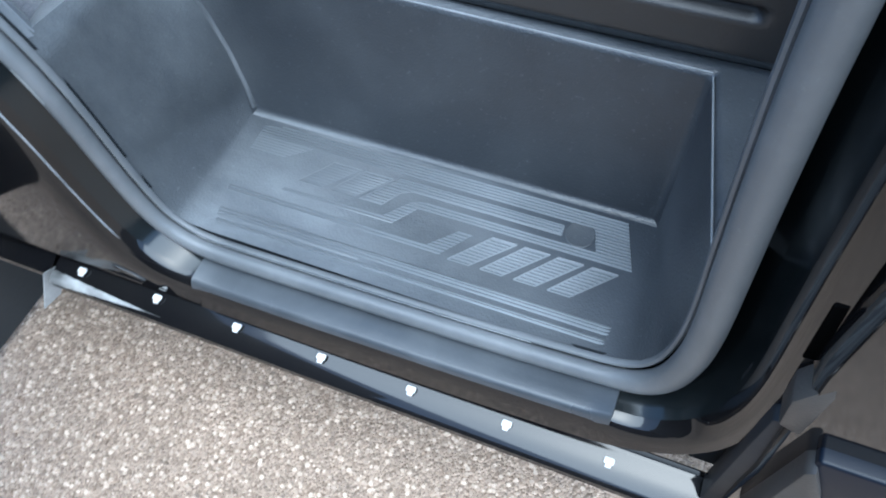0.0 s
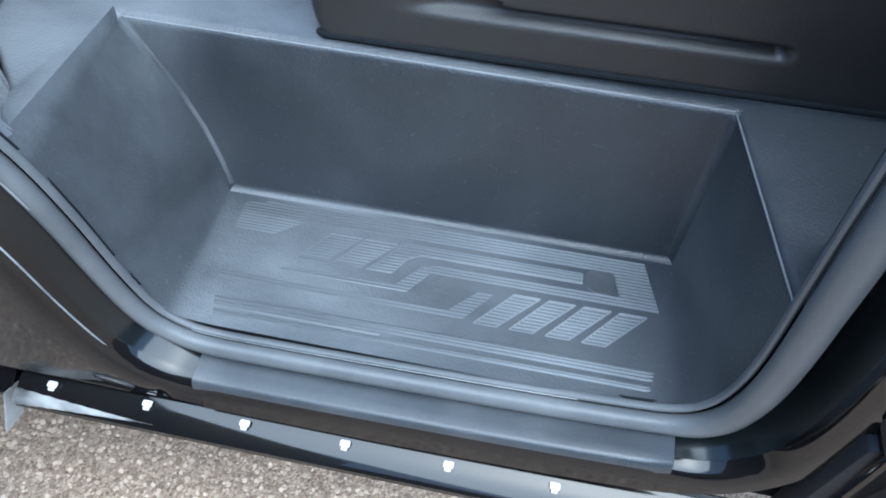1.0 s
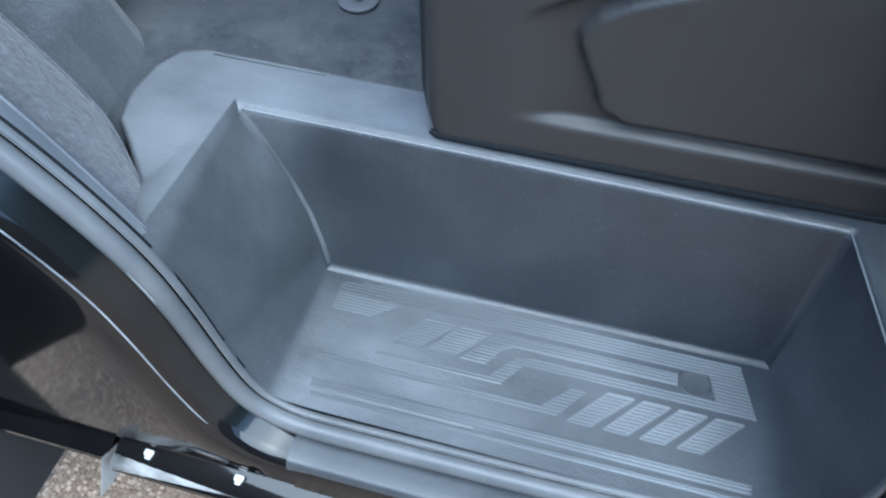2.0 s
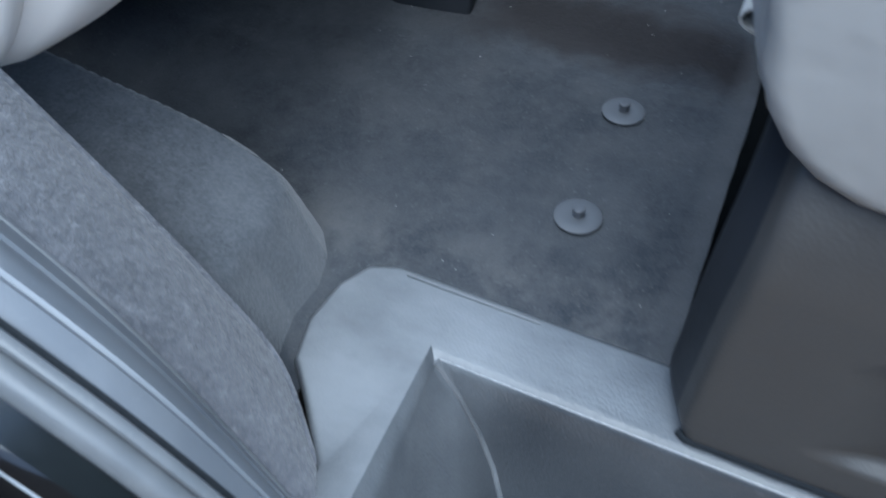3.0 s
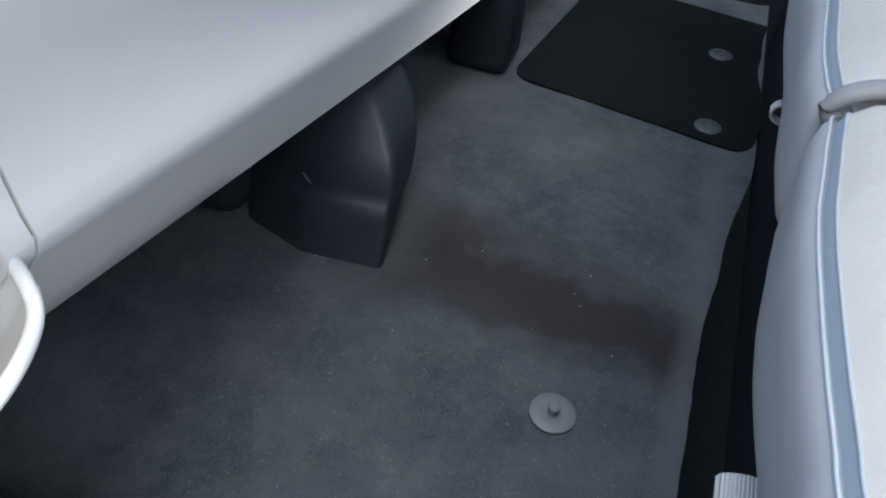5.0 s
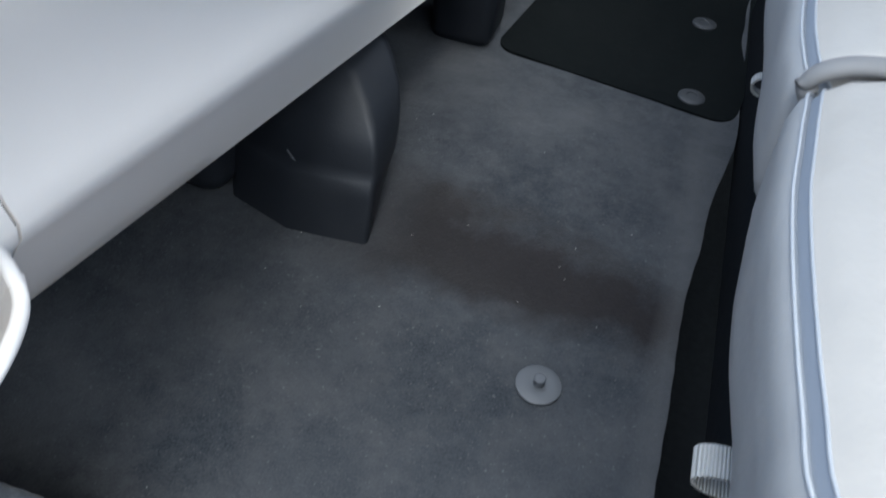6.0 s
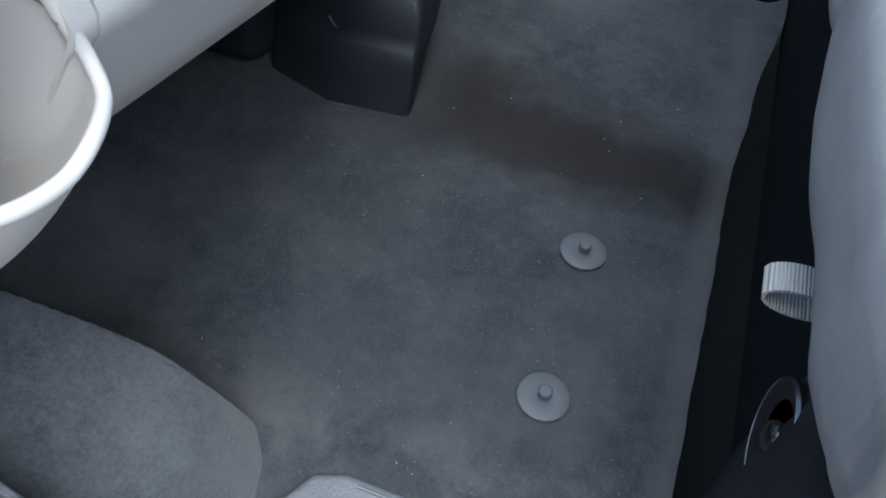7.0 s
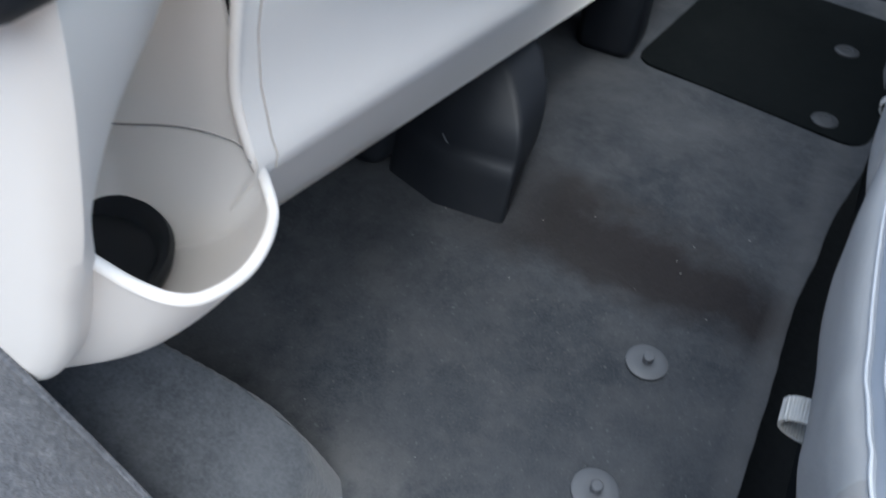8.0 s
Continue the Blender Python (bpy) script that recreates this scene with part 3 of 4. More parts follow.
part("plug_face", slab([(-0.063 + 0.020 * math.cos(a) - 0.004 * math.sin(a), 0.3380 + 0.0062 * math.sin(a) - 0.004 * math.cos(a)) for a in [math.pi * k / 10 for k in range(20)]], 0.6395, 0.648, 0.0012), M_PAINT, plug, "painted face of the plug")
# black backing that stands in for the unlit gap behind the opening
part("gap_backing", rbox(0.655, 0.735, 0.672, 0.70, 0.30, 1.8, 0.004), M_BLACK, body)

for k in range(8):
    x = -0.152 + 0.1215 * k
    c = thing("trim_clip", (x, 0.645, 0.3045), "white plastic trim clip pushed into the sill channel", "clip", "clips along the sill")
    head = part("head", rbox(x - 0.0060, x + 0.0060, 0.6325, 0.6405, 0.2965, 0.3010, 0.0018, 2), M_CLIP, c)
    part("prong", rbox(x - 0.0038, x + 0.0038, 0.6290, 0.6335, 0.2945, 0.2985, 0.0014, 2), M_CLIP, head)

# sliding door behind the pillar
sl = thing("sliding_door", (1.2, 0.63, 0.30), "glossy black sliding side door, closed", "van door")
rows = []
for k in range(30):
    z = 0.30 + 1.5 * k / 29
    y = 0.628 - 0.012 * math.sin(math.pi * min(1.0, (z - 0.30) / 0.8))
    e = 0.676 + 0.016 * max(0.0, min(1.0, (0.66 - z) / 0.2))
    rows.append([(e, y + 0.04, z), (e + 0.001, y + 0.006, z), (e + 0.005, y, z), (1.2, y, z), (1.9, y, z)])
part("panel", thick(grid(rows), 0.002), M_PAINT, sl)


part("lower_trim", rbox(0.714, 1.9, 0.604, 0.632, 0.40, 0.556, 0.004), M_NAVY, sl, "dark navy rubbing strip")
part("edge_strip", slab([(0.704, 0.36), (0.709, 0.540), (0.716, 0.548), (0.736, 0.50), (0.752, 0.447), (0.766, 0.36)], 0.597, 0.630), M_BOX, sl, "grey plastic strip on the leading edge")
part("guide_wedge", slab([(0.676, 0.572), (0.672, 0.615), (0.690, 0.660), (0.695, 0.640), (0.695, 0.563)], 0.616, 0.645), M_BOX, sl, "grey plastic guide wedge")
part("edge_gap", slab([(0.678, 0.30), (0.678, 0.545), (0.700, 0.560), (0.706, 0.52), (0.706, 0.30)], 0.630, 0.660), M_DARK, sl, "dark gap piece below the wedge")
part("latch_slot", slab([(0.670, 0.632), (0.681, 0.634), (0.673, 0.710), (0.664, 0.706)], 0.6445, 0.66, 0.001), M_VOID, sl, "latch slot, a plate painted black for its unlit depth")

# open front door, mirrored in the paint
fd = thing("front_door", (-0.33, 0.25, 0.18), "black front door standing wide open", "van door")
turn = Matrix.Translation((-0.55, 0.655, 0)) @ Matrix.Rotation(radians(-56), 4, "Z")
for name, box, m in (("door_panel", (0.02, 1.05, -0.12, -0.05, 0.18, 1.15), M_PAINT), ("door_lining", (0.04, 1.03, -0.048, 0.0, 0.185, 1.10), M_DARK)):
    bm = rbox(*box, 0.008)
    bmesh.ops.transform(bm, matrix=turn, verts=bm.verts[:])
    part(name, bm, m, fd)

# mud flap ahead of the sill
flap = thing("mud_flap", (-0.477, 0.65, -0.045), "dark grey rubber flap hanging ahead of the sill", "mud flap")
part("sheet", rbox(-0.484, -0.470, 0.545, 0.76, -0.045, 0.36, 0.004), M_TYRE, flap)

# ---- step well ----
well = thing("step_well", (0.28, 0.8, 0.40), "dark grey grained plastic step well, dusty and scuffed", "step")
ARC_L = [(-0.0320, 0.500), (-0.0240, 0.455), (-0.0080, 0.420), (0.016, 0.404), (0.050, 0.4000)]
ARC_R = [(0.525, 0.4000), (0.560, 0.4110), (0.582, 0.436), (0.594, 0.470), (0.597, 0.520)]
bm = bmesh.new()
V = lambda x, y, z: bm.verts.new((x, y, z))
bl, br = V(0.0, 0.900, 0.4000), V(0.551, 0.900, 0.4000)
mids = [V(-0.085 * t + 0.016 * math.sin(math.pi * t), 0.900 + 0.026 * t, 0.400 + 0.228 * t) for t in (0.2, 0.4, 0.6, 0.8)]
tl, tr = V(-0.085, 0.926, 0.628), V(0.558, 0.923, 0.621)
gl, gr = V(-0.058, 0.705, 0.648), V(0.597, 0.708, 0.624)
bl_at, tl_at, tr_at, gr_at = Vector((0.001, 0.8985, 0.4025)), Vector((-0.0835, 0.9245, 0.6255)), Vector((0.5575, 0.9215, 0.6185)), Vector((0.5955, 0.7090, 0.6220))
MIDS = [v.co + Vector((0.0004, 0.0008, 0.0)) for v in mids]
arc_l = [V(x, 0.704, z) for x, z in ARC_L]
arc_r = [V(x, 0.704, z) for x, z in ARC_R]
rim = [V(x, y, z) for x, y, z in ((0.80, 0.996, 0.630), (-0.163, 1.011, 0.632), (-0.193, 0.999, 0.632), (-0.210, 0.967, 0.632), (-0.215, 0.917, 0.632),
                                  (-0.203, 0.872, 0.632), (-0.172, 0.840, 0.634), (-0.125, 0.785, 0.640), (-0.078, 0.712, 0.664))]
outer_r = V(0.612, 0.708, 0.626)
F = bm.faces.new
for p, q in zip([bl] + mids, mids + [tl]):
    F([q, p, arc_l[0]])
F([tl, arc_l[0], gl])
F([br, tr, gr, arc_r[-1]])
for k in range(4):
    F([bl, arc_l[k + 1], arc_l[k]])
    F([br, arc_r[k + 1], arc_r[k]])
F([bl, br, arc_r[0], arc_l[-1]])
F([tl, tr, br, bl] + mids)
F([tr, tl, rim[1], rim[0]])
for k in range(1, 8):
    F([tl, rim[k + 1], rim[k]])
F([tl, gl, rim[8]])
F([tr, rim[0], outer_r, gr])
low = [V(v.co.x, v.co.y, v.co.z - 0.03) for v in rim[:8]]
for k in range(7):
    F([rim[k], rim[k + 1], low[k + 1], low[k]])
bm.edges.ensure_lookup_table()
pairs = list(zip([bl] + mids, mids + [tl])) + [(bl, br), (br, tr), (tl, tr), (tl, gl), (tr, gr)] + [(rim[k], rim[k + 1]) for k in range(7)]
sharp = [e for e in bm.edges if any(set(e.verts) == {a, b} for a, b in pairs)]
bmesh.ops.bevel(bm, geom=sharp, offset=0.0095, segments=5, profile=0.5, affect="EDGES")
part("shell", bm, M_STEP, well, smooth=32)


STEP_Z = 0.4000


def spans(poly, y):
    xs = []
    for (x0, y0), (x1, y1) in zip(poly, poly[1:] + poly[:1]):
        if (y0 <= y) != (y1 <= y):
            xs.append(x0 + (x1 - x0) * (y - y0) / (y1 - y0))
    xs.sort()
    return list(zip(xs[::2], xs[1::2]))


def ribbed(poly, pitch=0.0044):
    """Raised parallel ribs filling an outline on the step floor."""
    geos = []
    ys = [p[1] for p in poly]
    j = math.ceil(min(ys) / pitch)
    while j * pitch < max(ys):
        y = j * pitch
        rows_at = [spans(poly, y + d) for d in (-0.0016, 1e-6, 0.0016)]
        for q, (a, b) in enumerate(rows_at[1]):
            if b - a < 0.004:
                continue
            same = len(rows_at[0]) == len(rows_at[1]) == len(rows_at[2])
            (a0, b0), (a1, b1) = (rows_at[0][q], rows_at[2][q]) if same else ((a, b), (a, b))
            z0 = z1 = STEP_Z
            w, t = 0.0016, 0.0009
            ha, hb = (0.0018 * (0.12 + 0.88 * ease(0.14, 0.42, q)) for q in (a, b))
            vs = [(a0, y - w, z0), (a1, y + w, z0), (a1 + 0.001, y + t, z0 + ha), (a0 + 0.001, y - t, z0 + ha),
                  (b0, y - w, z1), (b1, y + w, z1), (b1 - 0.001, y + t, z1 + hb), (b0 - 0.001, y - t, z1 + hb)]
            geos.append((vs, [(0, 3, 2, 1), (4, 5, 6, 7), (0, 4, 7, 3), (3, 7, 6, 2), (2, 6, 5, 1)]))
        j += 1
    return joined(*geos)


BAND = [(0.026, 0.880), (0.026, 0.838), (0.076, 0.838), (0.112, 0.866), (0.484, 0.866), (0.494, 0.834), (0.286, 0.834), (0.262, 0.828), (0.234, 0.795),
        (0.100, 0.795), (0.100, 0.788), (0.250, 0.788), (0.274, 0.821), (0.540, 0.821), (0.520, 0.886), (0.060, 0.886)]
MIDDLE = [(0.236, 0.857), (0.449, 0.857), (0.450, 0.843), (0.258, 0.843), (0.244, 0.836), (0.229, 0.812), (0.199, 0.812)]
LOWER = [(0.032, 0.777), (0.304, 0.777), (0.335, 0.809), (0.353, 0.809), (0.322, 0.768), (0.032, 0.768)]
def outlined(poly):
    """The ribs with a fine raised border round them."""
    ring = [(x, y, 0.3998 + 0.0007 * ease(0.14, 0.36, x)) for x, y in poly]
    return joined(ribbed(poly), *[tube([p, q], 0.0010, 5) for p, q in zip(ring, ring[1:] + ring[:1])])


part("tread_band", ribbed(BAND), M_RIB, well, "fine raised anti-slip ribs")
part("tread_band", outlined(MIDDLE), M_RIB, well, "fine raised anti-slip ribs")
part("tread_band", ribbed(LOWER), M_RIB, well, "fine raised anti-slip ribs")
for x in (0.114, 0.158):
    part("tread_pad", outlined([(x, 0.812), (x + 0.034, 0.812), (x + 0.070, 0.853), (x + 0.030, 0.853)]), M_RIB, well)
for k in range(4):
    x = 0.335 + 0.0405 * k
    part("tread_pad", outlined([(x, 0.766), (x + 0.026, 0.766), (x + 0.070, 0.812), (x + 0.040, 0.812)]), M_RIB, well)
part("tread_line", ribbed([(0.034, 0.730), (0.537, 0.731), (0.537, 0.746), (0.034, 0.744)]), M_RIB, well)
part("tread_line", ribbed([(0.036, 0.718), (0.537, 0.720), (0.537, 0.7285), (0.036, 0.7265)], 0.0042), M_RIB, well)

part("rim_bead", tube([(-0.150, 1.000, 0.6322), (-0.08, 0.9992, 0.6320), (-0.01, 0.9985, 0.6312)], 0.0016, 8), M_STEP, well, "raised bead along the rim")
part("mould_mark", lathe([(0.0190, 0.0), (0.0182, 0.0007), (0.0165, 0.0008), (0.0155, 0.0004), (0.001, 0.0004)], (0.470, 0.8515, 0.4001), seg=36), M_STEP, well, "faint round mould mark")
# Thin beads that stand in for highlights along the corner and edges.
part("corner_bead", tube([bl_at.lerp(MIDS[0], 0.12), bl_at.lerp(MIDS[0], 0.5)] + MIDS + [tl_at], 0.0040, 10), M_CORNER, well, "worn pale corner bead with painted highlight")
part("edge_bead", tube([Vector((-0.083, 0.9295, 0.6245)).lerp(Vector((0.5565, 0.9265, 0.6175)), k / 8) for k in range(9)], 0.0019, 8), M_EDGE_GLINT, well, "worn pale edge with painted highlight")
part("edge_bead", tube([tr_at + (gr_at - tr_at) * k / 6 for k in range(7)], 0.0011, 8), M_EDGE_GLINT, well, "worn pale edge with painted highlight")

# ---- footwell: carpet, felt covers, trim of the front pillar ----


def lerp(x, table):
    if x <= table[0][0]:
        return table[0][1]
    for (a, u), (b, v) in zip(table, table[1:]):
        if x <= b:
            t = (x - a) / (b - a)
            t = t * t * (3 - 2 * t)
            return u + (v - u) * t
    return table[-1][1]


CARPET_EDGE = [(0.95, 0.110), (1.08, 0.112), (1.20, 0.113), (1.40, 0.116), (1.49, 0.112), (1.62, 0.124), (1.9, 0.158)]


def carpet_z(x, y):
    z = lerp(y if y < 1.3 else y + 0.22 * min(0.0, x), [(0.95, 0.622), (1.0, 0.628), (1.42, 0.632), (1.505, 0.655), (1.70, 0.652), (1.92, 0.634), (2.4, 0.634)])
    z += max(0.0, -0.62 - x) * 0.8
    z += 0.0025 * noise.noise(Vector((x * 9, y * 9, 0)))
    edge = lerp(y, CARPET_EDGE)
    z += 0.004 * max(0.0, 1 - (edge - x) / 0.02) * min(1.0, max(0.0, (y - 1.01) / 0.05)) if x < edge else 0
    return z


rows = []
for j in range(120):
    y = 0.80 + (2.46 - 0.80) * j / 119
    right = lerp(y, CARPET_EDGE) if y > 0.975 else -0.185
    rows.append([(-0.95 + (right + 0.95) * i / 79, y, carpet_z(-0.95 + (right + 0.95) * i / 79, y)) for i in range(80)])
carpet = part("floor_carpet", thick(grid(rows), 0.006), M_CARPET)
tagged(carpet, "dark grey felt carpet with a brownish worn band", "carpet", kind="structure")

HUMP = [(-0.95, 0.874), (-0.80, 0.858), (-0.60, 0.822), (-0.49, 0.790), (-0.42, 0.762), (-0.35, 0.733), (-0.29, 0.708), (-0.255, 0.698), (-0.20, 0.684)]


def straight(x, table):
    for (a, u), (b, v) in zip(table, table[1:]):
        if x <= b:
            return u + (v - u) * max(0.0, (x - a) / (b - a))
    return table[-1][1]


def soft_min(a, b, k):
    h = max(0.0, min(1.0, 0.5 + 0.5 * (b - a) / k))
    return b + (a - b) * h - k * h * (1 - h)


def hump_z(x, y):
    """Height of the felt over the wheel arch: a long back that falls to the floor and to the rim of the step."""
    far = 1.022 - lerp(x, [(-0.56, 0.022), (-0.31, 0.0)])
    right = straight(y, [(0.76, -0.198), (0.872, -0.203), (0.917, -0.214), (0.960, -0.211), (0.99, -0.217), (1.015, -0.236), (1.03, -0.256)])
    steep = lerp(x, [(-0.34, 9.0), (-0.28, 5.0), (-0.25, 2.4), (-0.22, 1.2)])
    z = straight(x, HUMP) + 0.008 * math.sin(2.2 * (y - 0.76) / 0.25)
    z = soft_min(z, 0.622 + steep * (far - y), 0.020)
    z = soft_min(z, 0.604 + 2.6 * (right - 0.015 - x), 0.012)
    return z + 0.0007 * noise.noise(Vector((x * 14, y * 14, 3)))


rows = []
for i in range(110):
    x = -0.95 + (0.95 - 0.190) * (i / 109) ** 0.75
    rows.append([(x, 0.76 + 0.268 * (k / 99) ** 0.7, hump_z(x, 0.76 + 0.268 * (k / 99) ** 0.7)) for k in range(100)])
hump = thing("arch_cover", (-0.6, 0.9, 0.63), "grey felt cover over the wheel arch hump", "felt cover")
part("top_sheet", thick(grid([r[:88] for r in rows]), 0.004), M_FELT, hump, smooth=80)
part("side_skirt", thick(grid([r[87:] for r in rows]), 0.004), M_FELT, hump, smooth=80)

K0 = spline([(-0.066, 0.712, 0.640), (-0.105, 0.712, 0.725), (-0.150, 0.712, 0.795), (-0.205, 0.712, 0.847), (-0.29, 0.712, 0.905), (-0.44, 0.712, 0.99)], 6)
K1 = spline([(-0.098, 0.745, 0.640), (-0.165, 0.760, 0.705), (-0.225, 0.770, 0.775), (-0.285, 0.773, 0.845), (-0.36, 0.773, 0.915), (-0.50, 0.775, 1.00)], 6)
K2 = spline([(-0.128, 0.790, 0.634), (-0.197, 0.850, 0.660), (-0.248, 0.858, 0.730), (-0.300, 0.863, 0.788), (-0.362, 0.867, 0.855), (-0.47, 0.868, 0.985)], 6)
rows = [[a + (b - a) * t + Vector((0.010, 0, 0.010)) * math.sin(math.pi * t) - Vector((0.0022, 0, 0.0022)) * (t in (0.34, 0.70)) for t in (0, 0.12, 0.29, 0.34, 0.39, 0.5, 0.65, 0.70, 0.75, 0.88, 1)] for a, b in zip(K0, K1)]
ptrim = part("pillar_trim", thick(grid(rows), 0.004), M_TRIM, smooth=24)
tagged(ptrim, "smooth dark grey plastic trim beside the door seal", "trim")
rows = []
for a, b in zip(K1, K2):
    row = [a + (b - a) * t + Vector((0.004, 0, 0.006)) * math.sin(math.pi * t) ** 0.7 for t in (0, 0.08, 0.2, 0.35, 0.5, 0.65, 0.8, 0.92, 1)]
    row += [b + Vector((-0.02, 0.006, -0.02)), b + Vector((-0.05, 0.008, -0.06)), b + Vector((-0.10, 0.008, -0.14))]
    rows.append(row)
pad = thing("pillar_felt", (-0.3, 0.8, 0.63), "coarse blue-grey felt pad along the foot of the pillar", "felt pad")
part("felt_sheet", thick(grid(rows), 0.004), M_PAD, pad, smooth=60)
part("edge_roll", tube([p + Vector((0.0, -0.001, -0.002)) for p in K2], 0.0042, 8), M_PAD, pad)
part("trim_edge", tube([p + Vector((0.001, -0.001, 0.001)) for p in K1], 0.0026, 8), M_RUBBER, pad, "dark plastic edge beading")


def floor_fixing(x, y, z, r, label, group):
    f = thing("carpet_fixing", (x, y, z), label, "fixing", group)
    disc = part("disc", lathe([(r, 0.0), (r, 0.0018), (r * 0.9, 0.0030), (r * 0.42, 0.0034), (r * 0.36, 0.0030), (0.002, 0.0030)], (x, y, z), seg=36), M_DISC, f)
    part("pin", lathe([(0.0062, 0.002), (0.0056, 0.0085), (0.0066, 0.0095), (0.0068, 0.0130), (0.0055, 0.0142), (0.001, 0.0145)], (x, y, z), seg=20), M_DISC, disc)


floor_fixing(-0.021, 1.142, 0.6325, 0.0255, "round grey plastic carpet fixing with a raised pin", "carpet fixings")
floor_fixing(-0.025, 1.327, 0.6335, 0.0255, "round grey plastic carpet fixing with a raised pin", "carpet fixings")

rng = random.Random(9)
lv, lf = [], []
for i in range(26):
    x, y = rng.uniform(-0.42, 0.09), rng.uniform(1.02, 1.72)
    if i < 4:
        x, y = rng.gauss(-0.03, 0.05), rng.gauss(1.50, 0.05)
    a, n, w = rng.uniform(0, 3.14), rng.uniform(0.0005, 0.0015), rng.uniform(0.0002, 0.0004)
    z = carpet_z(x, y) + 0.0012
    dx, dy = math.cos(a), math.sin(a)
    lv.append(([(x - n * dx - w * dy, y - n * dy + w * dx, z), (x - n * dx + w * dy, y - n * dy - w * dx, z), (x + n * dx + w * dy, y + n * dy - w * dx, z), (x + n * dx - w * dy, y + n * dy + w * dx, z),
                (x, y, z + 0.0008)], [(0, 1, 4), (1, 2, 4), (2, 3, 4), (3, 0, 4), (3, 2, 1, 0)]))
lint = part("carpet_lint", joined(*lv), M_CRUMB, smooth=0)
tagged(lint, "scattered pale crumbs and lint on the carpet", "crumbs", kind="stuff")

# ---- driver's side ----
bm = rbox(-0.262, 0.150, 1.900, 2.36, 0.628, 0.638, 0.0)
vert_edges = [e for e in bm.edges if abs(e.verts[0].co.z - e.verts[1].co.z) > 0.005]
bmesh.ops.bevel(bm, geom=vert_edges, offset=0.035, segments=6, profile=0.5, affect="EDGES")
bmesh.ops.rotate(bm, verts=bm.verts[:], cent=(0.15, 1.90, 0.63), matrix=Matrix.Rotation(radians(-8.5), 3, "Z"))
mat = part("driver_mat", bm, M_MAT)
tagged(mat, "black driver's floor mat with rounded corners", "floor mat")
for y in (1.950, 2.200):
    f = thing("mat_fixing", (0.080, y, 0.638), "grey round fixing on the black mat", "fixing", "mat fixings")
    part("disc", lathe([(0.022, 0.0), (0.022, 0.002), (0.018, 0.004), (0.010, 0.0045), (0.009, 0.003), (0.001, 0.003)], (0.080, y, 0.638), seg=28), M_MATDISC, f)

# ---- centre console foot under the dash ----
con = thing("console_foot", (-0.36, 1.55, 0.632), "black plastic foot of the centre console", "console")
base_pts = [(-0.480, 1.468), (-0.385, 1.437), (-0.278, 1.449), (-0.292, 1.515), (-0.385, 1.66), (-0.48, 1.75)]
levels = [(0.628, 0.0, 0.0, 0.0), (0.690, 0.0, 0.018, 0.009), (0.705, -0.001, 0.024, 0.012), (0.715, -0.002, 0.034, 0.013), (0.745, -0.004, 0.044, 0.014), (0.765, -0.014, 0.058, 0.010), (0.785, -0.030, 0.076, 0.001),
          (0.807, -0.057, 0.100, -0.020), (0.832, -0.095, 0.120, -0.055), (0.86, -0.15, 0.130, -0.11), (0.95, -0.24, 0.130, -0.24)]
rows = [[(x + (side if k in (3, 4) else dx), y + dy, z) for k, (x, y) in enumerate(base_pts)] for z, dx, dy, side in levels]
bm = bm_of(grid(rows, close_u=True))
bmesh.ops.recalc_face_normals(bm, faces=bm.faces)
edges = [e for e in bm.edges if len(e.link_faces) == 2 and e.calc_face_angle(0) > radians(25)]
bmesh.ops.bevel(bm, geom=edges, offset=0.008, segments=3, profile=0.5, affect="EDGES")
cover = part("cover", bm, M_DARK, con)
part("scratch", tube(spline([(-0.392, 1.4735, 0.732), (-0.386, 1.4735, 0.722), (-0.377, 1.4735, 0.716)], 4), 0.0011, 6), M_DISC, cover, "pale scratch")
foot = part("air_duct", rbox(-0.62, -0.475, 1.44, 1.60, 0.640, 0.86, 0.03, 4), M_DARK)
tagged(foot, "black rounded air duct under the dash", "duct")
fp = part("footwell_panel", rbox(-0.37, -0.263, 1.94, 2.05, 0.634, 0.95, 0.02, 3), M_DARK)
tagged(fp, "dark plastic side panel beyond the console", "panel")

# ---- dash ----
dash = thing("dash", (-0.45, 1.6, 0.9), "light grey plastic dash with a bottle holder at its end", "dashboard")


def low_edge(y):
    return Vector((-0.394 + 0.118 * (y - 1.08), y, 0.880 - 0.100 * (y - 1.08)))


def crease(y):
    return Vector((-0.303 - 0.022 * (y - 1.05), y, 1.030 - 0.213 * (y - 1.05)))


def dash_section(y):
    a, b = low_edge(y), crease(y)
    pts = [Vector((-0.90, y, a.z + 0.03)), a + Vector((-0.05, 0, 0.006)), a + Vector((-0.008, 0, 0.000)), a + Vector((0.002, 0, 0.006))]
    d = (b - a).normalized()
    pts += [a + (b - a) * 0.3, a + (b - a) * 0.7, b - d * 0.020, b - d * 0.008 + Vector((0.0015, 0, 0)), b + Vector((0.000, 0, 0.004)), b + Vector((-0.003, 0, 0.018)),
            b + Vector((-0.005, 0, 0.06)), b + Vector((0.000, 0, 0.10)), b + Vector((0.014, 0, 0.15)), b + Vector((0.02, 0, 0.20)), b + Vector((0.0, 0, 0.26)),
            b + Vector((-0.06, 0, 0.31)), Vector((-0.70, y, b.z + 0.34)), Vector((-0.95, y, b.z + 0.30))]
    return pts


ys = [1.0455 + 1.35 * k / 30 for k in range(31)]
part("glovebox_side", thick(grid([dash_section(y)[1:] for y in ys]), 0.003), M_DASH, dash, smooth=30)
